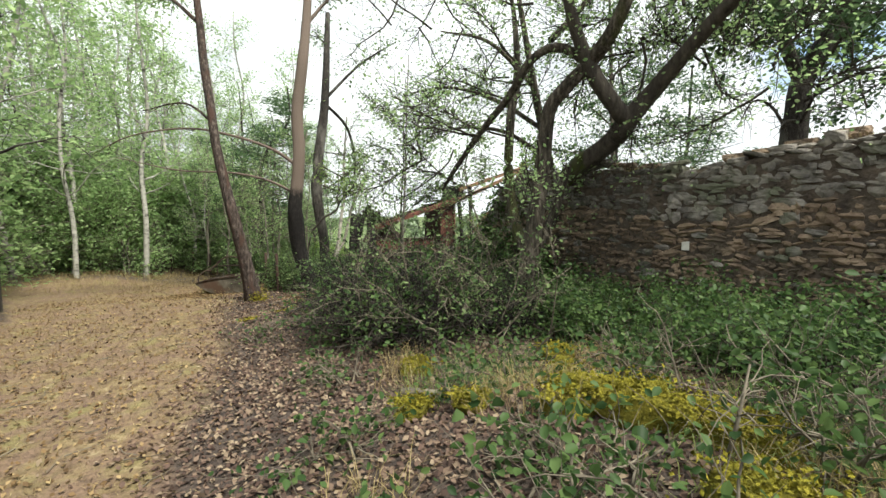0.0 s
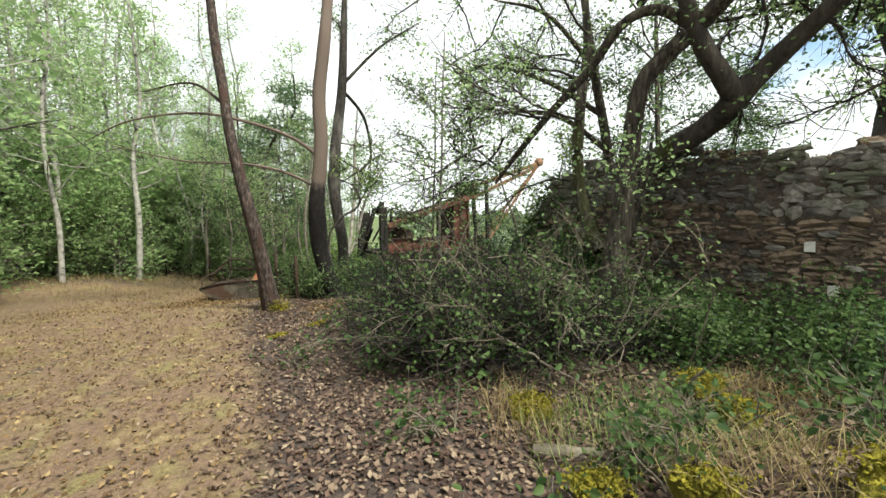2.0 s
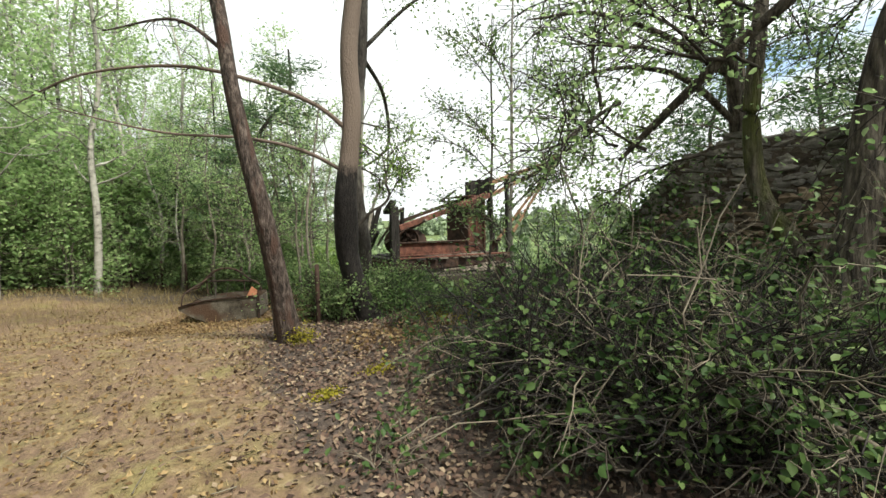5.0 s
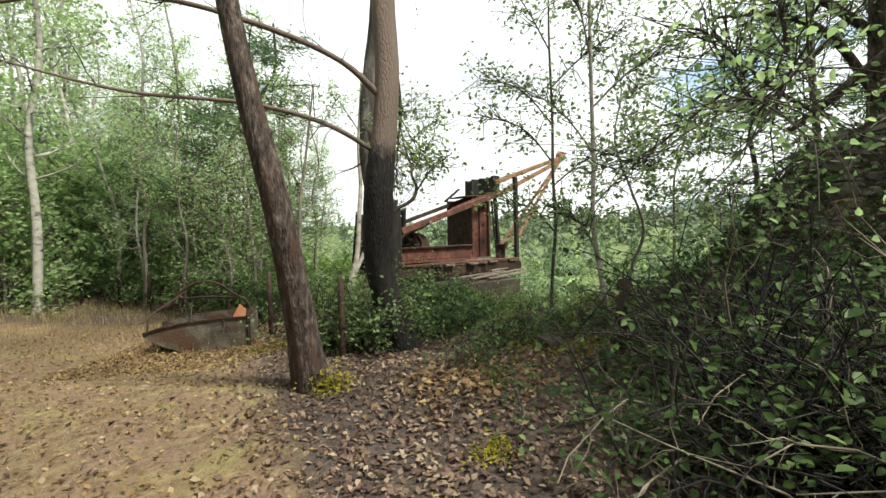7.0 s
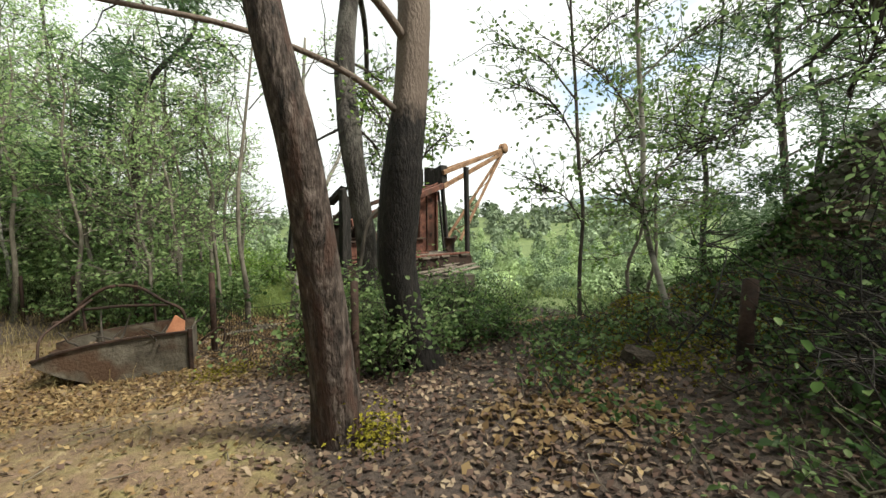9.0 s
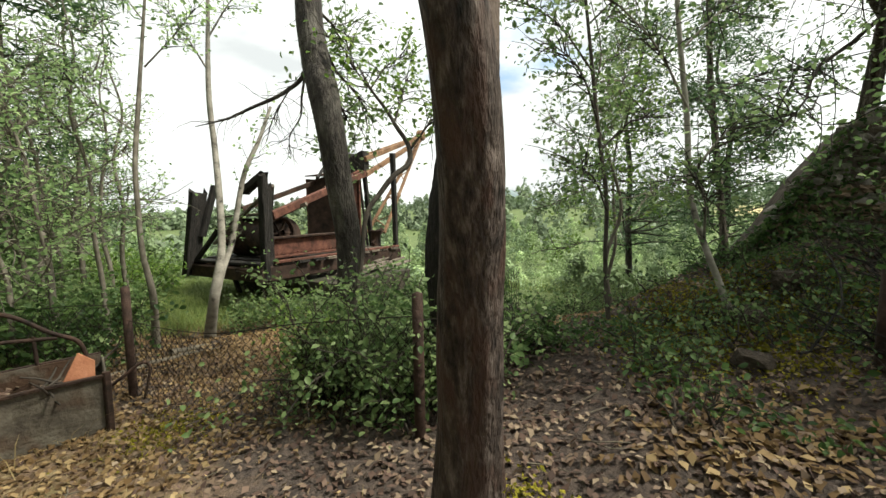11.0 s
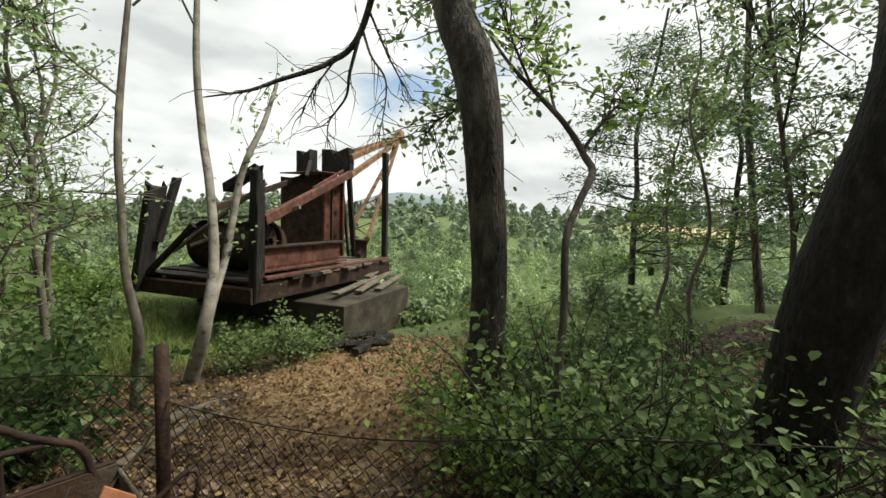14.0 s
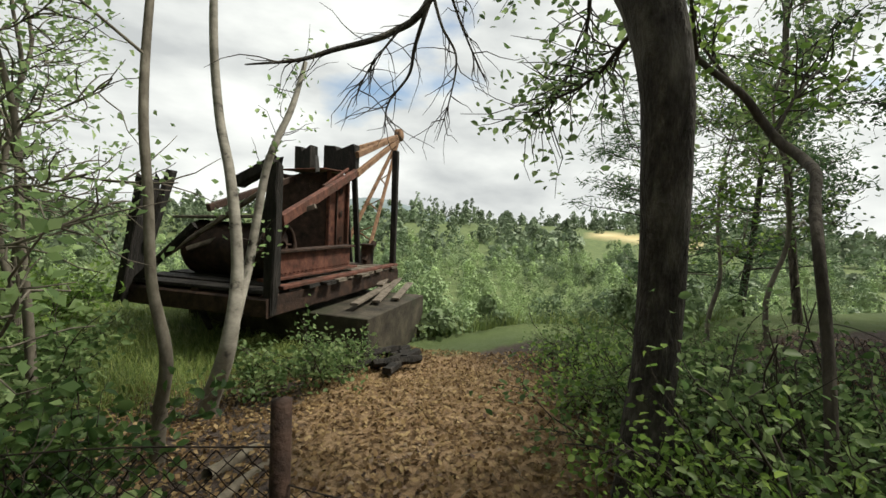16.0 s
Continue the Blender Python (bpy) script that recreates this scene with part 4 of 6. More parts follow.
wall_far_tree = built_tree("wall_far_tree", "dark forked pine-like tree behind the wall crest",
    [(6.1, 8.3, 1.2, 0.25), (6.15, 8.28, 2.6, 0.21), (6.22, 8.28, 3.4, 0.18), (6.35, 8.3, 4.1, 0.16), (6.9, 8.2, 5.1, 0.15), (7.4, 8.1, 6.4, 0.1), (7.8, 8.0, 8.0, 0.05)], M_BARK_DARK,
    [[(6.3, 8.3, 4.0, 0.12), (6.0, 8.4, 4.9, 0.1), (5.9, 8.5, 5.9, 0.1), (6.3, 8.6, 7.2, 0.05)], [(6.7, 8.2, 4.8, 0.06), (7.5, 7.8, 5.0, 0.04), (8.2, 7.3, 4.8, 0.02)], [(6.0, 8.4, 4.8, 0.06), (5.2, 8.2, 5.2, 0.04), (4.4, 7.9, 5.2, 0.02)]],
    M_NEEDLE, 0.10, 50, 9, 23, 0.8, 0.14, 20, 0.06, extra_crown=boughs(8, 34, (4.2, 6.4, 3.3), (8.5, 9.0, 7.4), (0, -0.3, 0.1), 0.7, 1.8),
    bare=[[(6.15, 8.28, 3.0, 0.03), (5.6, 8.0, 3.5, 0.022), (5.0, 7.6, 3.5, 0.015), (4.5, 7.2, 3.0, 0.006)], [(6.2, 8.2, 3.2, 0.03), (5.9, 7.4, 3.7, 0.022), (5.5, 6.7, 3.7, 0.012), (5.2, 6.3, 3.2, 0.005)],
          [(6.2, 8.2, 3.6, 0.03), (6.6, 7.3, 3.9, 0.02), (6.5, 6.5, 3.5, 0.007)], [(6.3, 8.3, 3.9, 0.03), (5.4, 7.6, 4.5, 0.02), (4.6, 7.0, 4.6, 0.007)], [(6.2, 8.2, 3.3, 0.03), (5.6, 7.7, 3.2, 0.02), (5.0, 7.0, 2.9, 0.008)], [(6.3, 8.3, 4.2, 0.03), (5.8, 7.2, 4.4, 0.02), (5.0, 6.2, 4.2, 0.007)]])

# trees behind the mound and behind the wall's end
mound_tree = built_tree("mound_tree", "thin straight pine behind the mound with flat dark boughs",
    [(4.34, 11.5, land1(4.34, 11.5) - 0.2, 0.09), (4.34, 11.55, 0.2, 0.07), (4.35, 11.66, 1.0, 0.065), (4.36, 11.78, 2.0, 0.063), (4.37, 11.9, 3.0, 0.062), (4.36, 12.0, 4.0, 0.058), (4.34, 12.1, 6.0, 0.045), (4.3, 12.2, 8.0, 0.02)], M_BARK_GREY,
    [[(4.36, 11.75, 1.9, 0.02), (3.8, 11.5, 2.1, 0.015), (3.1, 11.3, 2.0, 0.006)], [(4.36, 11.85, 2.5, 0.022), (5.0, 11.6, 2.8, 0.016), (5.7, 11.3, 2.8, 0.006)], [(4.36, 11.9, 3.0, 0.022), (3.6, 11.8, 3.3, 0.016), (2.7, 11.6, 3.3, 0.006)],
     [(4.36, 11.95, 3.5, 0.022), (4.8, 11.2, 3.8, 0.016), (5.2, 10.5, 3.8, 0.006)], [(4.36, 12.0, 4.0, 0.024), (3.5, 11.6, 4.5, 0.018), (2.5, 11.0, 4.6, 0.006)], [(4.36, 12.0, 4.6, 0.024), (5.2, 11.9, 5.1, 0.018), (6.0, 11.7, 5.2, 0.006)],
     [(4.35, 12.05, 5.2, 0.024), (3.6, 11.9, 5.7, 0.018), (2.6, 11.7, 5.8, 0.006)], [(4.34, 12.1, 5.9, 0.022), (4.2, 11.2, 6.4, 0.016), (4.0, 10.2, 6.5, 0.006)]],
    M_NEEDLE, 0.08, 40, 12, 24, 0.6, 0.11, 12, 0.05)
wall_end_tree = built_tree("wall_end_tree", "broad-leaved tree behind the wall's end with drooping boughs",
    [(2.3, 9.4, 0.5, 0.11), (2.25, 9.35, 1.6, 0.095), (2.1, 9.2, 2.8, 0.085), (1.8, 9.0, 4.0, 0.075), (1.4, 8.8, 6.0, 0.04)], M_BARK_GREY,
    [[(2.1, 9.2, 2.8, 0.05), (1.3, 9.0, 3.3, 0.04), (0.5, 8.8, 3.4, 0.028), (-0.4, 8.5, 3.2, 0.01)], [(1.95, 9.1, 3.4, 0.05), (1.1, 9.3, 4.0, 0.04), (0.2, 9.4, 4.3, 0.028), (-0.7, 9.4, 4.2, 0.01)],
     [(1.75, 9.0, 4.2, 0.05), (0.9, 8.7, 4.9, 0.035), (0.0, 8.4, 5.0, 0.012)]],
    # boughs(19): high boughs, mostly out of view, added to shade the mound
    M_LEAF, 0.058, 15, 8, 25, 0.75, 0.12, 16, 0.06, extra_crown=boughs(19, 24, (-1.2, 6.8, 5.2), (2.8, 10.4, 7.2), (-0.1, 0, 0.1), 0.8, 1.8) + boughs(9, 6, (-0.3, 8.4, 3.2), (1.8, 10.0, 5.2), (-0.4, -0.2, 0.1), 0.6, 1.3))

# ---- woods along the path ----
proto = []
for i in range(4):
    g = np.random.default_rng(200 + i)
    proto.append(forest_tree("birch_tree", "tall white-stemmed birch in the woods beside the path", g, 10.5 + i, 0.075 + 0.01 * i, (g.normal(0, 0.5), g.normal(0, 0.5)), 0.25, 28, 2.0, 0.35, M_BARK_WHITE, M_LEAF_BIRCH, 0.13, 7, 10, 0.8, 0.16, group="birch woods"))
for i in range(3):
    g = np.random.default_rng(220 + i)
    proto.append(forest_tree("woodland_tree", "leafy broad-leaved tree in the woods beside the path", g, 10.5 + i, 0.12, (g.normal(0, 0.5), g.normal(0, 0.5)), 0.14, 32, 2.4, 0.25, M_BARK_DARK, M_LEAF_BIRCH, 0.14, 7, 9, 0.9, 0.18, group="broad-leaved woods"))
pines = [pine_tree("young_pine", "dark green young pine behind the fence", np.random.default_rng(230 + i), 5.2 + 0.8 * i, 0.075, M_BARK_DARK, group="young pines") for i in range(2)]
under = []
for i in range(2):
    g = np.random.default_rng(240 + i)
    under.append(forest_tree("undergrowth_tree", "low leafy undergrowth at the edge of the woods", g, 3.0, 0.035, (0.2, 0.1), 0.03, 22, 1.3, 0.3, M_BARK_SAPLING, M_LEAF_BIRCH, 0.12, 9, 11, 0.7, 0.16, group="undergrowth"))
# fixed stems seen singly, then the rest strewn through the wood
spots = [(4, -6.6, 4.6, 1.0), (0, -7.4, 6.6, 1.0), (5, -8.6, 8.6, 1.0), (6, -6.3, 2.2, 1.0), (0, -11.9, 14.5, 1.0), (1, -12.9, 15.6, 1.0), (2, -10.6, 15.9, 0.95), (0, -9.2, 17.5, 0.9), (3, -13.6, 14.2, 1.0), (1, -8.3, 20.5, 0.9), (2, -15.5, 17.0, 1.1)]
g = np.random.default_rng(9)
for k in range(900):
    x, y = g.uniform(-30, -3), g.uniform(1.5, 38)
    edge = np.interp(y, [1.5, 6, 10, 14, 17, 20, 24, 40], [-5.6, -8.6, -11.6, -12.8, -9.6, -6.8, -5.8, -5.0])
    if x > edge or (x > -7 and y < 19):
        continue
    if min(math.hypot(x - a, y - b) for _, a, b, _ in spots) < (1.35 if y < 24 else 1.8):
        continue
    spots.append((int(g.choice([0, 1, 2, 3, 0, 1, 2, 3, 4, 5, 6])), x, y, g.uniform(0.8, 1.15)))
    if len(spots) > 92:
        break
used = set()
for k, x, y, s in spots:
    if x > -10.5 and 13.5 < y < 27:
        s *= 0.56
    m = pose(x, y, land1(x, y), 0, 0, g.uniform(0, 360)) @ Matrix.Scale(s, 4)
    if k in used:
        c = copy_thing(proto[k], m)
        c.scale = (s, s, s)
    else:
        proto[k].matrix_basis = m
        used.add(k)
first = [True, True]
for i, x, y, s, r in [(0, -7.25, 17.3, 1.35, 10), (1, -8.0, 19.4, 1.05, 80), (0, -5.9, 20.4, 1.0, 200), (1, -10.0, 19.0, 0.95, 140), (0, 6.6, 12.6, 1.3, 40), (1, 5.6, 14.4, 1.3, 300)]:
    m = pose(x, y, land1(x, y), 8 if s > 1.32 else 0, 10 if s > 1.32 else 0, r) @ Matrix.Scale(s, 4)
    if first[i]:
        pines[i].matrix_basis, first[i] = m, False
    else:
        copy_thing(pines[i], m).scale = (s, s, s)
first = [True, True]
for k in range(120):
    y = g.uniform(2, 24)
    edge = np.interp(y, [1.5, 6, 10, 14, 17, 20, 24, 40], [-5.2, -8.0, -11.2, -12.4, -9.4, -7.0, -6.0, -5.0])
    x = edge - g.uniform(0, 9)
    s = g.uniform(0.7, 1.25) + 0.07 * (edge - x)
    i = k % 2
    m = pose(x, y, land1(x, y), 0, 0, g.uniform(0, 360)) @ Matrix.Scale(s, 4)
    if first[i]:
        under[i].matrix_basis, first[i] = m, False
    else:
        copy_thing(under[i], m).scale = (s, s, s)


# ---- the wooded pit and the far side ----
def woods(name, label, g, spots, leaf, size, per, lobes):
    """Crowns of many round lobes, each covered with sprays that face outwards."""
    V = []
    for x, y, z, r, h in spots:
        up = np.sort(g.uniform(0.12, 1.0, lobes))
        up[-1] = 1.0
        a = np.arange(lobes) * 2.4 + g.uniform(0, 6.3)
        wide = r * np.sqrt(np.clip(1 - up ** 1.6, 0, 1)) * g.uniform(0.3, 0.75, lobes)
        ball = r * g.uniform(0.28, 0.5, lobes) * (1.15 - 0.5 * up)
        c = np.stack([x + wide * np.cos(a), y + wide * np.sin(a), z + h * up - ball * 0.6], -1)
        i = g.integers(0, lobes, per)
        d = unit(g.normal(0, 1, (per, 3)) + (0, 0, 0.35))
        C = c[i] + d * (ball[i] * g.uniform(0.7, 1.12, per))[:, None] * (1, 1, 1.2)
        nr = unit(d + g.normal(0, 0.3, (per, 3)))
        s = unit(np.cross(nr, g.normal(0, 1, (per, 3))))
        u = np.cross(nr, s)
        L = (size * r * g.uniform(0.6, 1.3, per))[:, None] * 0.5
        V.append(np.stack([C - u * L, C + s * L * 0.7 + nr * L * 0.2, C + u * L, C - s * L * 0.7 + nr * L * 0.2], 1))
    return tagged(obj(name, leaf_mesh(name, np.vstack(V)), leaf), label, "woods", kind="stuff")


def pit_spots(g, n, dmin, dmax, rlo, rhi, hlo, hhi):
    out = []
    while len(out) < n:
        az = g.uniform(radians(-5), radians(112))
        d = dmin + (dmax - dmin) * g.uniform() ** 0.75
        x, y = -4 + d * math.sin(az), 10 + d * math.cos(az)
        if (x * 0.75 + (y - 16) * 0.66) - 1.7 < (2.6 if dmax < 70 else 4.5) or (x > 2 and x < 9 and y < 13) or (d > 150 and 65 < math.degrees(az) < 81 and d < 300):
            continue
        r = g.uniform(rlo, rhi) * (0.8 + 0.35 * math.sin(x * 0.05 + 1) * math.sin(y * 0.043))
        zz = land1(x, y)
        if dmin < 100:
            out.append((x, y, zz, r, float(np.clip(-zz * g.uniform(0.25, 0.95) + 0.4, 1.6, hhi))))
            continue
        out.append((x, y, zz, r, g.uniform(hlo, hhi) * (0.75 + 0.5 * math.sin(x * 0.031) * math.sin(y * 0.027 + 1)) * g.choice([0.6, 0.8, 1.0, 1.25])))
    return out


g = np.random.default_rng(31)
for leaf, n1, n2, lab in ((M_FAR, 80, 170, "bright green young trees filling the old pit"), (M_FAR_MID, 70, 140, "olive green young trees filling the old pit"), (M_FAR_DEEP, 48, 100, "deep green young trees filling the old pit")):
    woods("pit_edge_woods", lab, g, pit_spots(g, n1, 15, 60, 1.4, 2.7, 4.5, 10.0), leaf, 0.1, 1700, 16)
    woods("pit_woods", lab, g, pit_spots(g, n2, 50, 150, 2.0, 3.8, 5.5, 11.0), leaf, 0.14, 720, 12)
scrub = []
while len(scrub) < 70:
    x, y = g.uniform(-5, 14), g.uniform(9, 26)
    e = x * 0.75 + (y - 16) * 0.66
    if 1.0 < e < 4.5 and y > 12:
        scrub.append((x, y, land1(x, y) - 0.05, g.uniform(0.35, 0.8), g.uniform(0.4, 1.0)))
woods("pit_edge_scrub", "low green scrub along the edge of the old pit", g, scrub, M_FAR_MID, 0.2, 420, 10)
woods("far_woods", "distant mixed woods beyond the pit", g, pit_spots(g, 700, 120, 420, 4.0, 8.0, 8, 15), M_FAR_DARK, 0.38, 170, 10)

HX, HS = np.meshgrid(np.linspace(-1, 1, 60), np.linspace(-1, 1, 24))
HZ = 75 * np.exp(-(HX / 0.30) ** 2) * np.clip(1 - HS ** 2, 0, 1) + 14 * np.exp(-((HX - 0.35) / 0.4) ** 2) * np.clip(1 - HS ** 2, 0, 1) - 12
hc, hr, hf = np.array([950.0, 1165.0]), np.array([0.775, -0.632]), np.array([0.632, 0.775])
hk = (np.arange(23)[:, None] * 60 + np.arange(59)[None]).reshape(-1)
# air haze is put into the hill's blue-grey colour
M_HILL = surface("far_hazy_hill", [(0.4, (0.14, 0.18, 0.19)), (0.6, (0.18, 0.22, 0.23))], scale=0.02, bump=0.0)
tagged(obj("backdrop_hill", quads("backdrop_hill", np.stack([hc[0] + hr[0] * HX * 700 + hf[0] * HS * 200, hc[1] + hr[1] * HX * 700 + hf[1] * HS * 200, HZ], -1), np.stack([hk, hk + 1, hk + 61, hk + 60], -1), True), M_HILL), "wooded hill on the horizon, haze put into its blue-grey colour", "hill", kind="structure")


# ---- boxes and boards ----
def board(a, b, w, h, roll=0.0, rag=0.0, seed=0, n=1):
    """A beam from a to b, w by h across, with chamfered edges and ragged ends where rag is set."""
    g = np.random.default_rng(seed)
    a, b = np.array(a, float), np.array(b, float)
    d = unit(b - a)
    up = np.array([0, 0, 1.0]) if abs(d[2]) < 0.95 else np.array([0.91, 0.41, 0])
    s = unit(np.cross(d, up))
    u = np.cross(s, d)
    s, u = s * math.cos(roll) + u * math.sin(roll), u * math.cos(roll) - s * math.sin(roll)
    c = min(w, h) * 0.14
    prof = [(-w / 2 + c, -h / 2), (w / 2 - c, -h / 2), (w / 2, -h / 2 + c), (w / 2, h / 2 - c), (w / 2 - c, h / 2), (-w / 2 + c, h / 2), (-w / 2, h / 2 - c), (-w / 2, -h / 2 + c)]
    bm = bmesh.new()
    rings = []
    k = max(2, n + 1)
    for i in range(k):
        t = i / (k - 1)
        ring = []
        for px, py in prof:
            e = 0.0
            if rag and i == k - 1:
                e = g.uniform(-rag, 0)
            if rag and i == 0:
                e = g.uniform(0, rag * 0.3)
            j = g.normal(0, 0.03 * min(w, h), 3) if n > 1 else 0
            ring.append(bm.verts.new(a + (b - a) * t + s * px + u * py + d * e + j))
        rings.append(ring)
    for r0, r1 in zip(rings, rings[1:]):
        for i in range(8):
            bm.faces.new((r0[i], r0[(i + 1) % 8], r1[(i + 1) % 8], r1[i]))
    bm.faces.new(rings[0][::-1])
    bm.faces.new(rings[-1])
    return bm


def slab(corners, thick, axis_n):
    """A plate from four corners with a thickness along axis_n."""
    bm = bmesh.new()
    t = np.array(axis_n, float) * thick
    lo = [bm.verts.new(np.array(c, float)) for c in corners]
    hi = [bm.verts.new(np.array(c, float) + t) for c in corners]
    k = len(lo)
    bm.faces.new(lo[::-1])
    bm.faces.new(hi)
    for i in range(k):
        bm.faces.new((lo[i], lo[(i + 1) % k], hi[(i + 1) % k], hi[i]))
    bmesh.ops.recalc_face_normals(bm, faces=bm.faces)
    bmesh.ops.bevel(bm, geom=list(bm.edges), offset=min(0.012, thick * 0.3), segments=1, affect="EDGES")
    return bm


def drum(c, ax, r, length, sides=28, rim=0.0):
    """A closed cylinder with a raised rim at both ends."""
    c, ax = np.array(c, float), unit(np.array(ax, float))
    t = Tubes()
    h = length / 2
    P = [c - ax * h, c - ax * h, c - ax * (h - 0.04), c - ax * (h - 0.04), c, c + ax * (h - 0.04), c + ax * (h - 0.04), c + ax * h, c + ax * h]
    P = [p + ax * 1e-4 * i for i, p in enumerate(P)]
    t.add(P, [0.001, r + rim, r + rim, r, r, r, r + rim, r + rim, 0.001], sides)
    return t.mesh("drum")


# ---- the wrecked steam excavator ----
MU, MV = np.array([0.913, 0.408, 0.0]), np.array([-0.408, 0.913, 0.0])
MO = np.array([-2.8, 16.75, 0.0])


def mp(u, v, z):
    return MO + MU * u + MV * v + np.array([0, 0, z])


wreck = thing("excavator_wreck", "rusted wreck of an old steam excavator with burnt timber posts", "excavator")
# chassis and deck
for v in (0.05, 1.2, 2.35):
    part("chassis_beam", board(mp(-0.05, v, 0.22), mp(4.35, v, 0.22), 0.14, 0.30), M_RUST_DARK, wreck)
for u in (-0.02, 1.4, 2.9, 4.3):
    part("cross_beam", board(mp(u, -0.02, 0.20), mp(u, 2.45, 0.20), 0.16, 0.26), M_RUST_DARK, wreck)
g = np.random.default_rng(51)
for i in range(11):
    u = 0.12 + i * 0.39
    part("deck_plank", board(mp(u, -0.1 + g.uniform(-0.1, 0.1), 0.40), mp(u + g.uniform(-0.05, 0.05), 2.45 + g.uniform(-0.1, 0.1), 0.40 + g.uniform(-0.01, 0.03)), 0.30, 0.05, 0, 0.08, i, 4), M_CHAR_AND_SHADE if i < 4 else M_TIMBER, wreck)
# burnt corner posts
part("corner_post", board(mp(0.02, 0.02, 0.1), mp(0.0, -0.05, 2.12), 0.16, 0.14, 0, 0.10, 1, 6), M_CHAR_AND_SHADE, wreck, "burnt timber post")
part("corner_post", board(mp(0.20, 0.1, 0.1), mp(0.16, 0.05, 2.05), 0.12, 0.14, 0, 0.14, 2, 6), M_CHAR_AND_SHADE, wreck, "burnt timber post")
part("rear_post", board(mp(-0.05, 2.45, 0.1), mp(0.02, 2.08, 1.98), 0.46, 0.12, 1.2, 0.22, 3, 6), M_CHAR_AND_SHADE, wreck, "burnt broad plank post")
part("rear_post", board(mp(0.12, 2.25, 0.9), mp(0.42, 2.12, 2.06), 0.16, 0.10, 1.2, 0.10, 4, 5), M_CHAR_AND_SHADE, wreck, "burnt plank stub")
part("rear_brace", board(mp(0.0, 2.3, 0.4), mp(0.05, 1.3, 1.25), 0.09, 0.09, 0, 0.04, 5, 4), M_CHAR_AND_SHADE, wreck)
part("roof_beam", board(mp(0.05, 0.6, 1.84), mp(0.02, -0.12, 2.16), 0.18, 0.15, 0, 0.14, 6, 6), M_CHAR_AND_SHADE, wreck, "charred roof beam stub")
part("roof_strut", board(mp(0.55, 0.55, 1.1), mp(0.5, 0.35, 2.0), 0.12, 0.10, 0, 0.05, 7, 5), M_CHAR_AND_SHADE, wreck)
part("pole", board(mp(0.3, 2.1, 0.75), mp(0.35, 0.1, 1.95), 0.06, 0.06, 0, 0.02, 8, 5), M_TIMBER, wreck, "grey weathered pole")
part("pole", board(mp(0.5, 1.9, 0.85), mp(1.2, 0.1, 1.6), 0.10, 0.07, 0, 0.02, 9, 5), M_TIMBER, wreck, "grey weathered pole")
part("roof_board", board(mp(0.9, 2.4, 1.33), mp(0.9, 0.4, 1.42), 0.5, 0.04, 0, 0.12, 10, 6), M_TIMBER, wreck, "sagging weathered roof board")
# boiler and winch
obj("boiler", drum(mp(1.0, 1.35, 0.86), MV, 0.43, 1.5, 32, 0.015), M_RUST_DARK, wreck, "dark rusted boiler drum")
obj("winch_drum", drum(mp(0.72, 0.62, 0.85), MV, 0.13, 0.3, 20, 0.03), M_RUST_DARK, wreck)


def gear(c, ax, r):
    c, ax = np.array(c, float), unit(np.array(ax, float))
    s = unit(np.cross(ax, (0, 0, 1.0)))
    u = np.cross(s, ax)
    t = Tubes()
    th = np.linspace(0, 2 * math.pi, 41)
    for k in (-0.03, 0.03):
        t.add(c + ax * k + r * (np.cos(th)[:, None] * s + np.sin(th)[:, None] * u), 0.035, 6)
    for a in np.linspace(0, 2 * math.pi, 6, endpoint=False):
        t.add(np.array([c, c + r * (math.cos(a) * s + math.sin(a) * u)]), 0.022, 6)
    t.add(np.array([c - ax * 0.08, c + ax * 0.08]), 0.07, 12)
    return t.mesh("gear_wheel")


obj("gear_wheel", gear(mp(0.72, 0.42, 0.98), MV, 0.33), M_RUST_DARK, wreck, "spoked iron gear wheel")
obj("gear_wheel", gear(mp(0.95, 2.05, 0.95), MV, 0.25), M_RUST_DARK, wreck)
# red girders
part("girder", board(mp(0.2, 0.02, 0.44), mp(4.25, 0.02, 0.44), 0.16, 0.05), M_RUST, wreck)
part("girder_web", board(mp(0.35, 0.35, 0.68), mp(2.75, 0.35, 0.68), 0.05, 0.38), M_RUST, wreck, "red rusted plate girder")
part("girder_flange", board(mp(0.3, 0.35, 0.90), mp(2.8, 0.35, 0.90), 0.22, 0.04), M_RUST_DARK, wreck)
part("girder_flange", board(mp(0.3, 0.35, 0.50), mp(2.9, 0.35, 0.50), 0.22, 0.04), M_RUST, wreck)
bm = bmesh.new()
for i in range(22):
    c = mp(0.45 + i * 0.105, 0.312, 0.565)
    bmesh.ops.create_icosphere(bm, subdivisions=1, radius=0.016, matrix=Matrix.Translation(c))
tagged(part("rivet_row", bm, M_RUST, wreck), kind="stuff")
# red sheet-iron box with its dark opening
cab = part("cabin", slab([mp(3.45, 1.25, 0.45), mp(4.0, 1.12, 0.45), mp(4.0, 1.12, 2.38), mp(3.45, 1.25, 2.38)], 0.03, MV), M_RUST, wreck, "tall red rusted sheet-iron cabin")
# side turned from the sun: its shade is put into the darker rust colour
part("cabin_side", slab([mp(3.42, 1.28, 0.45), mp(3.05, 2.1, 0.45), mp(3.05, 2.1, 2.25), mp(3.42, 1.28, 2.38)], 0.03, MU), M_RUST_DARK, cab, "side plate in darker rust as painted shade")
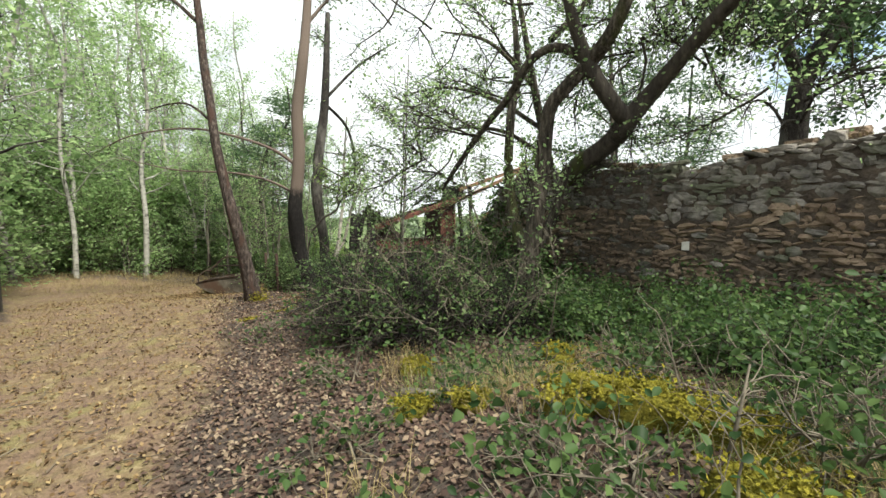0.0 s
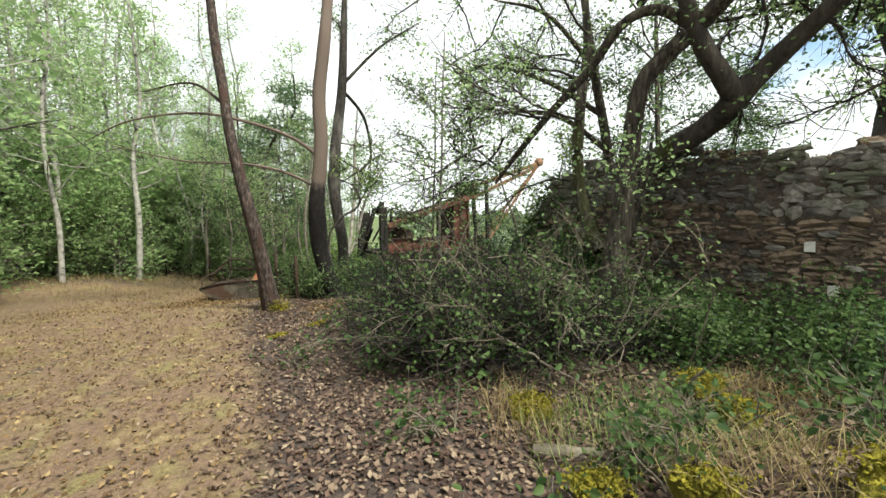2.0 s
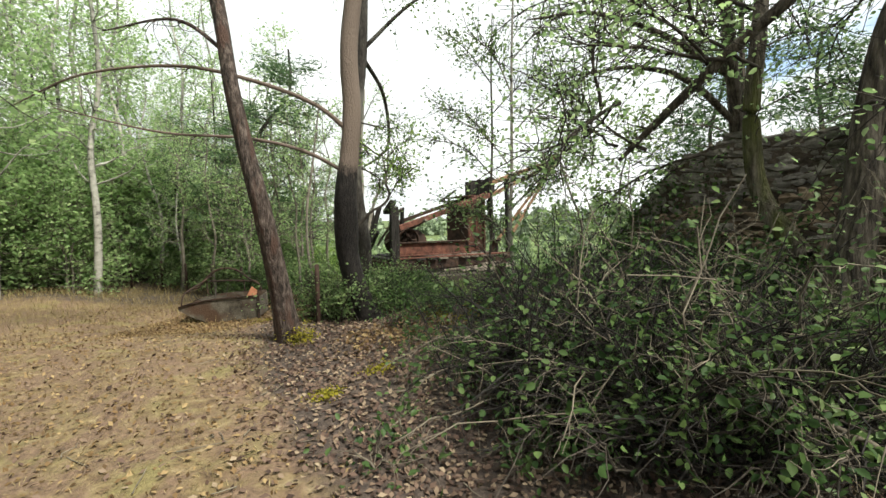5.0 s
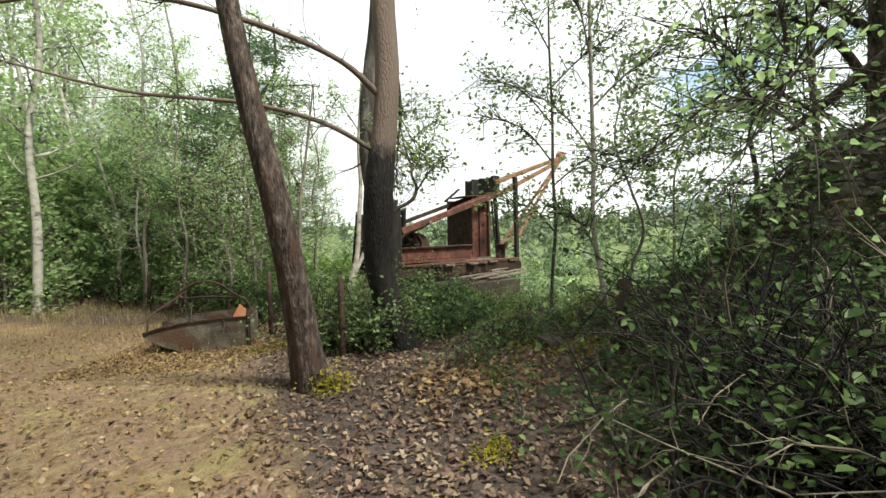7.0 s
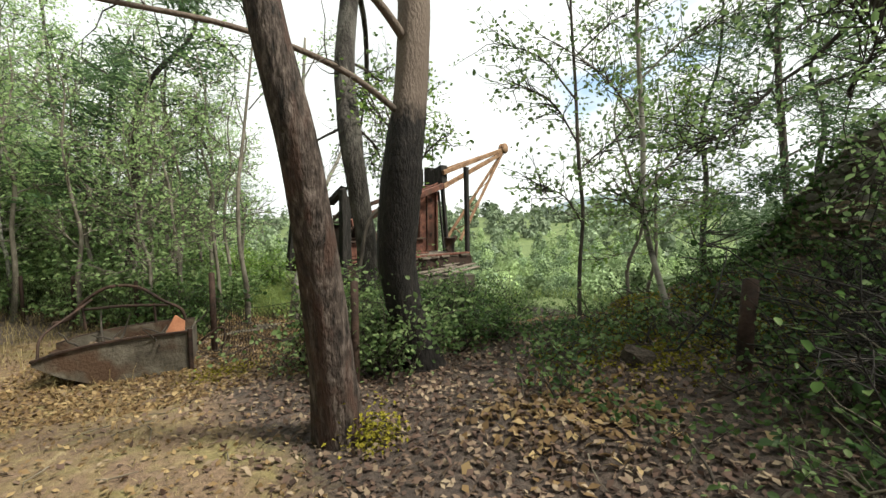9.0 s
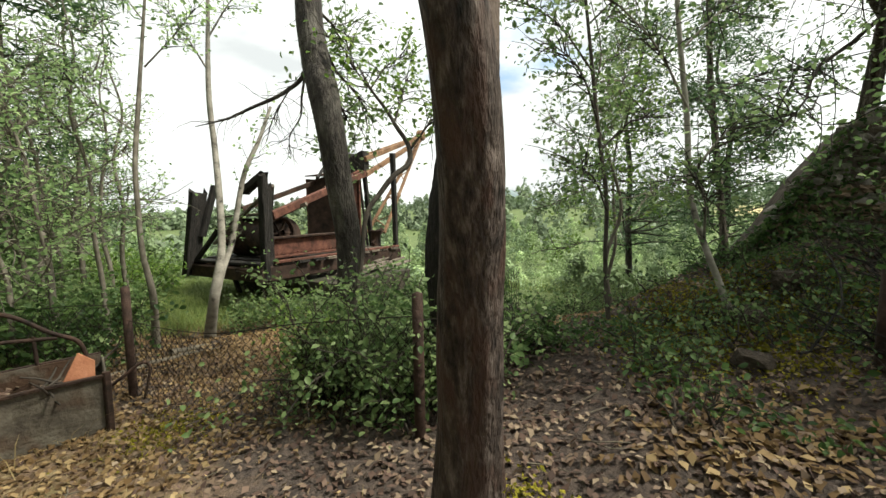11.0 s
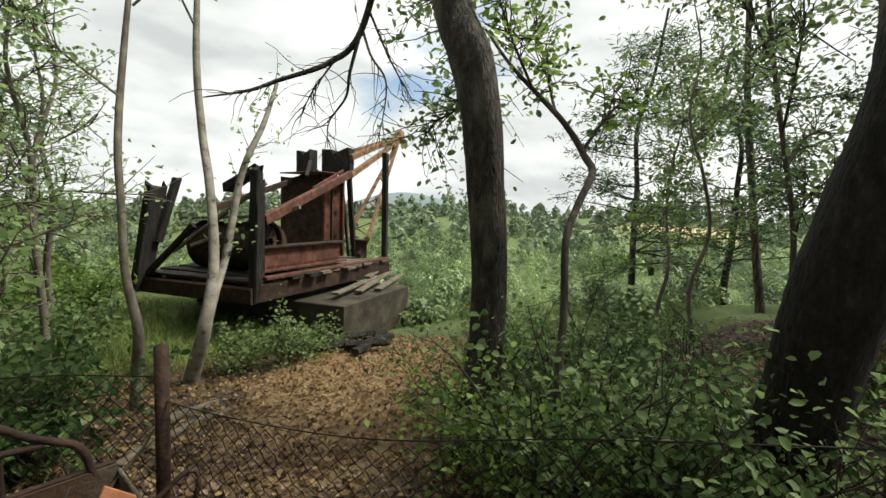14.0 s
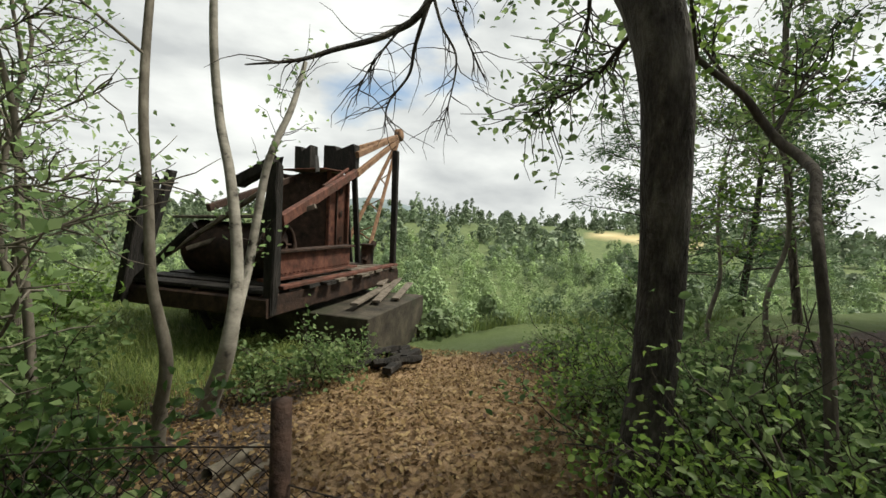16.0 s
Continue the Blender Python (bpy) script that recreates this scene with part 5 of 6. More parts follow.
part("cabin_back", slab([mp(3.05, 2.12, 0.45), mp(4.0, 2.12, 0.45), mp(4.0, 2.12, 2.3), mp(3.05, 2.12, 2.3)], 0.03, MV), M_RUST, cab)
part("cabin_roof", slab([mp(3.02, 1.1, 2.39), mp(4.05, 1.0, 2.42), mp(4.05, 2.15, 2.42), mp(3.02, 2.15, 2.36)], 0.03, (0, 0, 1)), M_RUST, cab)
part("cabin_edge", board(mp(3.43, 1.22, 0.45), mp(3.43, 1.22, 2.4), 0.08, 0.08), M_RUST, cab)
part("cabin_edge", board(mp(4.0, 1.09, 0.45), mp(4.0, 1.09, 2.4), 0.07, 0.07), M_RUST, cab)
part("cabin_rib", board(mp(3.68, 1.18, 0.5), mp(3.68, 1.18, 2.36), 0.04, 0.03), M_RUST_DARK, cab)
for z in (0.9, 1.45, 1.95):
    part("patch_hole", slab([mp(3.78, 1.15, z), mp(3.84, 1.135, z), mp(3.85, 1.13, z + 0.14), mp(3.77, 1.15, z + 0.1)], 0.008, -MV), M_RUST_DARK, cab)
# square chimney stubs
for u0, v0, w, top in ((4.1, 2.35, 0.42, 3.05), (4.15, 1.45, 0.75, 3.07)):
    part("chimney_stub", slab([mp(u0, v0 - w / 2, 2.45), mp(u0, v0 + w / 2, 2.45), mp(u0, v0 + w / 2, top), mp(u0, v0 + w * 0.1, top - 0.02), mp(u0, v0 + w * 0.05, top - 0.12), mp(u0, v0 - w / 2, top + 0.03)], 0.32, MU), M_CHAR_AND_SHADE, wreck, "charred square timber stack")
# front portal
part("portal_post", board(mp(4.2, 1.1, 3.05), mp(4.35, 0.95, 0.12), 0.12, 0.10, 0, 0.02, 11, 5), M_CHAR_AND_SHADE, wreck, "burnt timber post")
part("portal_post", board(mp(4.28, 1.3, 2.3), mp(4.38, 1.15, 0.4), 0.06, 0.06, 0, 0.02, 12, 4), M_CHAR_AND_SHADE, wreck)
part("front_post", board(mp(4.25, 0.08, 2.95), mp(4.3, 0.08, 0.05), 0.13, 0.12, 0, 0.02, 13, 5), M_CHAR_AND_SHADE, wreck, "burnt timber post")
obj("engine_block", drum(mp(4.1, 0.62, 0.62), (0, 0, 1), 0.14, 0.5, 14, 0.03), M_RUST_DARK, wreck)
part("engine_bracket", board(mp(3.95, 0.6, 0.5), mp(4.3, 0.55, 0.9), 0.1, 0.12), M_RUST_DARK, wreck)
# boom
tip = mp(7.75, 1.5, 3.95)
boom = part("boom", board(mp(4.2, 1.0, 2.85), tip, 0.10, 0.14), M_RUST_PALE, wreck, "ochre rusted iron boom")
part("boom_chord", board(mp(4.2, 1.0, 2.42), tip - np.array([0, 0, 0.12]), 0.10, 0.14), M_RUST_PALE, boom)
part("boom_chord", board(mp(4.2, 1.75, 2.8), tip, 0.09, 0.12), M_RUST_PALE, boom)
part("boom_strut", board(tip - np.array([0, 0, 0.1]), mp(4.9, 0.95, 0.75), 0.08, 0.09), M_RUST_PALE, boom)
part("boom_strut", board(tip - np.array([0, 0, 0.1]), mp(4.9, 1.6, 0.75), 0.08, 0.09), M_RUST_PALE, boom)
A, B, Bb = tip - np.array([0, 0, 0.1]), mp(4.9, 0.95, 0.75), mp(4.9, 1.6, 0.75)
for k, t in enumerate(np.linspace(0.25, 0.95, 7)):
    part("lattice_bar", board(A + (B - A) * t, A + (Bb - A) * (t + (0.08 if k % 2 else -0.08)), 0.03, 0.03), M_RUST_PALE, boom)
obj("sheave", drum(tip + np.array([0.05, 0.02, 0.05]), MV, 0.17, 0.16, 18, 0.02), M_RUST_PALE, boom, "rusted pulley at the boom tip")
part("stay_beam", board(mp(0.25, 0.05, 1.36), mp(4.2, 1.02, 2.45), 0.10, 0.17), M_RUST, wreck, "long slanting rusted channel beam")
part("stay_beam", board(mp(0.9, 1.9, 1.5), mp(4.1, 1.9, 2.5), 0.08, 0.12), M_RUST_DARK, wreck)
part("stay_rod", board(mp(2.2, 0.6, 1.98), mp(4.2, 1.2, 2.55), 0.05, 0.05), M_RUST, wreck)
part("loose_plank", board(mp(2.0, 0.6, 2.2), mp(2.9, 1.2, 2.62), 0.07, 0.05, 0, 0.03, 15, 3), M_CHAR_AND_SHADE, wreck)
# loose boards lying on the plinth's edge
for i, (a, b) in enumerate([((2.0, -0.6, 0.02), (4.5, 0.0, 0.10)), ((2.5, -0.75, 0.0), (4.3, -0.35, 0.05)), ((1.4, -0.5, 0.06), (3.6, -0.15, 0.10)), ((3.0, -0.2, 0.14), (4.7, 0.3, 0.18))]):
    part("loose_board", board(mp(*a), mp(*b), 0.14, 0.04, 0, 0.06, 20 + i, 5), M_TIMBER, wreck)
part("hanging_plank", board(mp(0.3, 1.5, 0.1), mp(0.25, 1.2, -0.28), 0.10, 0.05, 0.4, 0.05, 30, 3), M_CHAR_AND_SHADE, wreck)

plinth = tagged(part("plinth", slab([mp(1.0, -0.95, -1.15), mp(3.5, -0.95, -1.15), mp(3.5, 2.4, -1.15), mp(1.0, 2.4, -1.15)], 1.10, (0, 0, 1)), M_CONCRETE),
                "weathered dark concrete plinth under the excavator", "plinth")
g = np.random.default_rng(61)
for i in range(9):
    x, y = -1.55 + g.uniform(-0.7, 0.8), 15.95 + g.uniform(-0.35, 0.35)
    a = g.uniform(-0.5, 0.6)
    L = g.uniform(0.5, 1.0)
    dx, dy = math.cos(a) * L / 2, math.sin(a) * L / 2
    za, zb = land1(x - dx, y - dy), land1(x + dx, y + dy)
    lift = 0.05 + 0.04 * (i // 3)
    tagged(part("charred_beam", board((x - dx, y - dy, za + lift), (x + dx, y + dy, zb + lift + 0.02), 0.13, 0.09, g.uniform(0, 1), 0.1, 70 + i, 5), M_CHAR_AND_SHADE), "charred timber lying in a heap before the plinth", "beam", "charred timber heap")


# ---- the old stone wall ----
WP, WD = np.array([2.72, 7.04, 0.0]), np.array([0.603, -0.797, 0.0])
WN = np.array([-0.797, -0.603, 0.0])


def wall_top(s):
    return float(np.interp(s, [-3.7, -3.3, -3.0, -2.6, -2.1, -1.0, -0.3, 0.5, 1.0, 1.7, 2.3, 2.8, 5.5], [0.75, 1.25, 1.75, 2.25, 2.5, 2.5, 2.48, 2.36, 2.34, 2.42, 2.5, 2.56, 2.7]))


wall = thing("wall_ruin", "ruined dry rubble-stone wall with brown and grey stones", "wall", kind="structure")
g = np.random.default_rng(77)
ss, zs = np.linspace(-3.75, 5.5, 150), np.linspace(0, 1, 44)
front = np.array([[WP + WD * s + WN * (0.05 + 0.022 * noise.noise(Vector((s * 6, k * 17, 0.3)))) + np.array([0, 0, -0.3 + (wall_top(s) + 0.24) * k]) for s in ss] for k in zs])
rear = np.array([[WP + WD * s - WN * 0.55 + np.array([0, 0, -0.3 + (wall_top(s) + 0.24) * k]) for s in ss] for k in (1.0, 0.0)])
W = np.concatenate([front, rear])
kk = (np.arange(len(W) - 1)[:, None] * len(ss) + np.arange(len(ss) - 1)[None]).reshape(-1)
obj("wall_core", quads("wall_core", W, np.stack([kk, kk + 1, kk + 1 + len(ss), kk + len(ss)], -1), True), M_MORTAR, wall)


def stone_mesh(g):
    """A rough broken stone of unit size, one to share."""
    bm = bmesh.new()
    bmesh.ops.create_cube(bm, size=1.0)
    bmesh.ops.subdivide_edges(bm, edges=list(bm.edges), cuts=1, use_grid_fill=True)
    for v in bm.verts:
        k = sum(abs(c) > 0.49 for c in v.co)
        pull = (0, 1.0, g.uniform(0.86, 1.02), g.uniform(0.66, 0.92))[k]
        v.co = Vector((v.co.x * pull, v.co.y * (pull if k > 1 else g.uniform(0.9, 1.12)), v.co.z * pull)) + Vector(g.normal(0, 0.06, 3))
    bmesh.ops.recalc_face_normals(bm, faces=bm.faces)
    me = bpy.data.meshes.new("stone")
    bm.to_mesh(me)
    bm.free()
    return me


stones_grey, stones_brown = [stone_mesh(g) for _ in range(9)], [stone_mesh(g) for _ in range(7)]
for me in stones_grey:
    me.materials.append(M_STONE)
for me in stones_brown:
    me.materials.append(M_STONE_BROWN)
WR = Matrix(((WD[0], -WN[0], 0), (WD[1], -WN[1], 0), (0, 0, 1))).to_4x4()
count = 0
z = 0.22
rest = []
while z < 2.75:
    h = g.uniform(0.06, 0.115) * (0.95 if z > 1.4 else 0.8)
    s = -3.7 + g.uniform(0, 0.2)
    while s < 5.4:
        w = g.uniform(0.09, 0.33) * (0.95 if z > 1.4 else 0.72)
        mid = s + w / 2
        if z + h * 0.6 < wall_top(mid) + g.normal(0, 0.03):
            brown = 0.5 < z + 0.14 * math.sin(mid * 1.7) < 1.72 and g.uniform() < 0.88
            me = (stones_brown if brown else stones_grey)[g.integers(0, 7)]
            p = WP + WD * mid + WN * g.uniform(-0.075, -0.03) + np.array([0, 0, z + h / 2 + g.normal(0, 0.012)])
            hh = h * g.uniform(0.75, 1.6)
            m = Matrix.Translation(p) @ WR @ pose(0, 0, 0, g.normal(0, 5), g.normal(0, 9), g.normal(0, 6)) @ Matrix.Diagonal((w * 1.1, g.uniform(0.22, 0.27), hh, 1))
            rest.append((abs(mid + 0.2), m, me))
        s += w * 0.97 + g.uniform(0.0, 0.02)
    z += h * 0.97
rest.sort(key=lambda q: q[0])
for d, m, me in rest[:300]:
    o = obj("stone", me, None, wall)
    o.matrix_basis = m
for mats, nm in ((stones_grey, M_STONE), (stones_brown, M_STONE_BROWN)):
    V, F, n = [], [], 0
    for d, m, me in rest[300:]:
        if me not in mats:
            continue
        co = np.empty(len(me.vertices) * 3, np.float32)
        me.vertices.foreach_get("co", co)
        A = np.array(m)
        V.append(co.reshape(-1, 3) @ A[:3, :3].T + A[:3, 3])
        F += [tuple(i + n for i in p.vertices) for p in me.polygons]
        n += len(me.vertices)
    me2 = bpy.data.meshes.new("more_stones")
    me2.from_pydata(np.vstack(V).tolist(), [], F)
    tagged(obj("more_stones", me2, nm, wall), kind="stuff")
# turf and dry grass along the crest
def blades(C, g, length, width, lean=0.5):
    n = len(C)
    a = g.uniform(0, 2 * math.pi, n)
    d = np.stack([np.cos(a) * lean * g.uniform(0.2, 1.3, n), np.sin(a) * lean * g.uniform(0.2, 1.3, n), np.ones(n)], -1)
    L = (length * g.uniform(0.5, 1.3, n))[:, None]
    s = np.stack([-np.sin(a), np.cos(a), np.zeros(n)], -1) * width
    mid = C + d * L * 0.55
    tip_ = C + d * L * (1.0, 1.0, 0.8) + np.stack([np.cos(a), np.sin(a), -0.4 * np.ones(n)], -1) * L * 0.25
    Va = np.stack([C - s, C + s, mid + s * 0.7, mid - s * 0.7], 1)
    Vb = np.stack([mid - s * 0.7, mid + s * 0.7, tip_ + s * 0.1, tip_ - s * 0.1], 1)
    return np.concatenate([Va, Vb])


C = []
for _ in range(2600):
    s = g.uniform(-2.4, 5.3)
    if math.sin(s * 2.3) + math.sin(s * 5.1 + 1) < -0.4:
        continue
    C.append(WP + WD * s + WN * g.uniform(-0.5, 0.0) + np.array([0, 0, wall_top(s) - 0.08]))
tagged(obj("crest_grass", leaf_mesh("crest_grass", blades(np.array(C), g, 0.13, 0.004, 0.9)), M_GRASS_DRY), "dry straw-coloured grass along the wall's crest", "grass", kind="stuff")
for s, w in ((-0.25, 0.2), (-0.05, 0.26), (0.3, 0.3), (1.45, 0.36), (1.75, 0.3), (2.1, 0.34), (2.5, 0.4)):
    o = tagged(obj("crest_stone", stones_brown[3], None), "loose flat stone on top of the wall", "stone", "loose crest stones")
    o.matrix_basis = Matrix.Translation(WP + WD * s + WN * -0.2 + np.array([0, 0, wall_top(s) + 0.02])) @ WR @ Matrix.Diagonal((w, 0.26, 0.4 * w, 1))
for s, z in ((0.98, 1.30), (1.2, 0.83)):
    o = tagged(part("white_tag", slab([(-0.05, 0, -0.06), (0.05, 0, -0.06), (0.05, 0, 0.06), (-0.05, 0, 0.05)], 0.012, (0, -1, 0)), M_WHITE), "small pale chipped stone set in the wall", "stone")
    o.matrix_basis = Matrix.Translation(WP + WD * s + WN * 0.09 + np.array([0, 0, z])) @ WR


# ---- the boat-shaped iron skip ----
SK = pose(-5.14, 11.92, -0.25, 0, 0, 184) @ Matrix.Scale(0.92, 4)
skip = thing("iron_skip", "boat-shaped rusty iron skip with hoop rail lying beside the path", "skip", SK)
# profile along its length, tail at 0 and nose at 2
prof = [(0.0, 0.10, 0.53), (0.2, 0.02, 0.525), (0.45, -0.02, 0.52), (0.7, -0.025, 0.505), (0.98, 0.03, 0.475), (1.25, 0.14, 0.43), (1.5, 0.30, 0.355)]
WID = 0.75


def side(yv, sgn):
    bm = bmesh.new()
    lo = [bm.verts.new((x, yv, a)) for x, a, b in prof]
    hi = [bm.verts.new((x, yv, b)) for x, a, b in prof]
    for i in range(len(prof) - 1):
        bm.faces.new((lo[i], lo[i + 1], hi[i + 1], hi[i]))
    r = bmesh.ops.extrude_face_region(bm, geom=list(bm.faces))
    for v in [e for e in r["geom"] if isinstance(e, bmesh.types.BMVert)]:
        v.co.y += 0.018 * sgn
    bmesh.ops.recalc_face_normals(bm, faces=bm.faces)
    return bm


part("side_plate", side(0.0, -1), M_SKIP, skip, "grey-brown stained plate")
part("side_plate", side(-WID, 1), M_SKIP, skip, "grey-brown stained plate")
bm = bmesh.new()
vs = [(bm.verts.new((x, -0.018, a + 0.006)), bm.verts.new((x, -WID + 0.018, a + 0.006))) for x, a, b in prof]
for p, q in zip(vs, vs[1:]):
    bm.faces.new((p[0], q[0], q[1], p[1]))
part("bottom_plate", bm, M_RUST_DARK, skip)
part("tail_plate", slab([(0.0, -0.0, 0.09), (0.0, -WID, 0.09), (0.0, -WID, 0.5), (0.0, 0.0, 0.5)], 0.02, (-1, 0, 0)), M_SKIP, skip)
for yv in (0.012, -WID - 0.012):
    for (x, a, b), (x2, a2, b2) in zip(prof, prof[1:]):
        part("rim", board((x, yv, b), (x2, yv, b2), 0.035, 0.026), M_RUST_DARK, skip)
part("corner_angle", board((-0.012, 0.012, 0.02), (-0.012, 0.012, 0.56), 0.05, 0.05), M_RUST_DARK, skip)
g = np.random.default_rng(81)
hp = np.array([(0.1, -WID, 0.5), (0.16, -WID, 0.68), (0.35, -WID, 0.80), (0.62, -WID, 1.0), (0.92, -WID, 1.03), (1.18, -WID, 0.88), (1.36, -WID, 0.66), (1.52, -WID, 0.62)])
for nm, pts, rad in (("hoop", hp, 0.02), ("rail", [(1.2, -WID, 0.76), (0.75, -WID, 0.77), (0.3, -WID, 0.74)], 0.018), ("rail", [(1.44, 0, 0.38), (1.42, -0.1, 0.6), (1.28, -0.5, 0.74), (1.12, -WID, 0.88)], 0.015),
                     ("rail_post", [(0.45, -WID, 0.5), (0.46, -WID, 0.78)], 0.016), ("rail_post", [(1.2, -WID, 0.5), (1.22, -WID, 0.8)], 0.016)):
    t = Tubes()
    t.add(spline(pts, 6), rad, 8)
    obj(nm, t.mesh(nm), M_RUST_DARK, skip)
part("bent_plate", slab([(0.06, -0.12, 0.46), (0.28, -0.16, 0.46), (0.16, -0.22, 0.70), (0.05, -0.18, 0.62)], 0.012, (0.1, -1, 0.1)), M_ORANGE, skip, "orange bent rusty plate")
for i in range(14):
    a = (g.uniform(0.1, 1.1), -g.uniform(0.1, 0.65), 0.36)
    t = Tubes()
    t.add(limb_path(g, a, (g.normal(), g.normal(), 0.25), g.uniform(0.3, 0.7), 0.0, 0.25, 6), np.linspace(0.018, 0.006, 6), 5)
    tagged(obj("dead_branch", t.mesh("dead_branch"), M_TWIG_DARK), "dead branch thrown into the iron skip", "branch", "dead branches in the skip").matrix_basis = SK
C = np.stack([g.uniform(0.05, 1.1, 500), -g.uniform(0.05, 0.7, 500), g.uniform(0.32, 0.38, 500)], -1)
tagged(obj("skip_litter", leaf_mesh("skip_litter", leaf_quads(C, 0.08, g)), M_LITTER), "dead leaves filling the iron skip", "leaves", kind="stuff").matrix_basis = SK


# ---- wire fence ----
def fence_post(x, y, h, rad=0.032, leanx=0.0):
    z0 = land1(x, y)
    t = Tubes()
    t.add(np.array([(x, y, z0 - 0.25), (x + leanx * 0.3, y, z0 + h * 0.4), (x + leanx, y, z0 + h - 0.012), (x + leanx, y, z0 + h)]), [rad, rad, rad, rad * 0.15], 12, 0.03, 3)
    return tagged(obj("fence_post", t.mesh("fence_post"), M_POST), "dark rusty iron fence post", "post", "fence posts")


def chain_link(x0, y0, x1, y1, top, cell=0.085, sag=0.05, seed=0, r=0.003, low=0.02):
    g = np.random.default_rng(seed)
    L = math.hypot(x1 - x0, y1 - y0)
    ux, uy = (x1 - x0) / L, (y1 - y0) / L
    nz = int((top - low) / cell * 2)
    t = Tubes()
    for i in range(int(L / cell * 2)):
        P = []
        for k in range(nz + 1):
            s = (i + 0.5 + (0.48 if (k + i) % 2 else -0.48)) * cell / 2
            zz = low + k * cell / 2 - sag * math.sin(math.pi * min(s / L, 1)) * (k / nz)
            off = 0.03 * math.sin(s * 3.1 + seed) * (k / nz) + 0.006 * (1 if k % 2 else -1)
            x, y = x0 + ux * s - uy * off, y0 + uy * s + ux * off
            P.append((x, y, zz))
        P = np.array(P)
        P[:, 2] += land(P[:1, 0], P[:1, 1])
        t.add(P, r, 3)
    s = np.linspace(0, L, 20)
    top_line = np.stack([x0 + ux * s, y0 + uy * s, land(x0 + ux * s, y0 + uy * s) + top - sag * np.sin(math.pi * s / L)], -1)
    t.add(top_line, r * 1.2, 4)
    return tagged(obj("wire_mesh", t.mesh("wire_mesh"), M_WIRE), "rusty sagging chain-link wire mesh of the fence", "fence", "wire fence panels")


posts = [(-4.98, 12.62, 1.03, 0.036, 0.0), (-3.62, 9.85, 0.86, 0.032, 0.0), (-7.35, 15.2, 0.9, 0.035, 0.02), (-9.6, 17.2, 0.92, 0.035, -0.02), (-12.2, 18.6, 0.9, 0.035, 0.0), (-15.0, 19.6, 0.9, 0.035, 0.02),
         (-1.34, 8.35, 0.62, 0.05, 0.04), (-6.15, 13.9, 0.85, 0.03, 0.02), (-8.4, 16.1, 0.85, 0.03, 0.0), (-10.9, 17.9, 0.85, 0.03, 0.0)]
for p in posts:
    fence_post(*p)
chain_link(-4.98, 12.62, -3.62, 9.85, 0.72, seed=1, sag=0.06)
chain_link(-3.62, 9.85, -1.5, 11.2, 0.7, seed=2, sag=0.12)
chain_link(-7.35, 15.2, -4.98, 12.62, 0.85, seed=3)
chain_link(-9.6, 17.2, -7.35, 15.2, 0.85, seed=4)
chain_link(-12.2, 18.6, -9.6, 17.2, 0.85, seed=5)
chain_link(-1.45, 6.3, 0.25, 5.35, 0.8, cell=0.055, seed=6, sag=0.15)
t = Tubes()
t.add(spline([(-5.2, 12.55, -0.1), (-5.05, 12.5, 0.02), (-4.9, 12.5, 0.12), (-4.84, 12.5, 0.05), (-4.9, 12.5, -0.22)], 5), 0.014, 6)
tagged(obj("iron_hook", t.mesh("iron_hook"), M_RUST_DARK), "bent iron rod hooked round the fence post", "rod")


# ---- brambles, bushes and ivy ----
def bush(name, label, g, cx, cy, rx, ry, h, n_stem, leaf, size, twigs, leaves, turn=0.0, twig_mat=None, arch=1.0, leaf_bias=0.3):
    e = thing(name, label, "bush", pose(cx, cy, land1(cx, cy), 0, 0, turn))
    t = Tubes()
    limbs = []
    z0 = land1(cx, cy)
    ct, st = math.cos(radians(turn)), math.sin(radians(turn))
    for i in range(n_stem):
        x, y = g.normal(0, 0.42) * rx, g.normal(0, 0.42) * ry
        wx, wy = cx + x * ct - y * st, cy + x * st + y * ct
        a = g.uniform(0, 2 * math.pi)
        L = limb_path(g, (x, y, land1(wx, wy) - z0), (math.cos(a) * 0.8 * arch, math.sin(a) * 0.8 * arch, g.uniform(0.5, 1.3)), h * g.uniform(0.7, 1.7), -1.1 * arch, 0.22, 8)
        L[:, 2] = np.clip(L[:, 2], 0.02, None) if h > 0.4 else L[:, 2]
        limbs.append(L)
        t.add(L, np.linspace(0.010, 0.003, 8), 4)
    C = sprout(g, limbs, t, twigs, 0.30, 0.003, leaves, 0.07, leaf_bias, 0.1)
    tagged(obj("stemwork", t.mesh("stemwork"), twig_mat or M_TWIG, e), kind="stuff")
    tagged(obj("foliage", leaf_mesh("foliage", ovals(C, size, g, aspect=0.66)), leaf, e), kind="stuff")
    return e


g = np.random.default_rng(91)
bush("bramble_thicket", "tangled thicket of grey dead twigs and green leaves", g, -0.1, 6.2, 1.0, 0.7, 1.1, 60, M_LEAF_DARK, 0.045, 8, 4, -35, None, 1.0, 0.55)
bush("bramble_thicket", "tangled thicket of grey dead twigs and green leaves", g, -1.45, 6.95, 0.6, 0.6, 1.0, 30, M_LEAF_DARK, 0.05, 6, 2, -35, None, 1.0, 0.5)
bush("bramble_thicket", "tangled thicket of grey dead twigs and green leaves", g, 0.75, 6.0, 0.7, 0.65, 1.0, 56, M_LEAF, 0.05, 7, 5, 0, None, 1.0, 0.5)
for x, y, n in ((-0.7, 6.05, 34), (0.0, 5.8, 22), (0.4, 6.2, 22), (-0.9, 6.7, 12)):
    bush("dead_bramble", "pale bare bramble stems arching over the thicket", g, x, y, 0.55, 0.55, 1.05, n, M_LEAF, 0.05, 6, 1, 0, M_TWIG, 0.9)
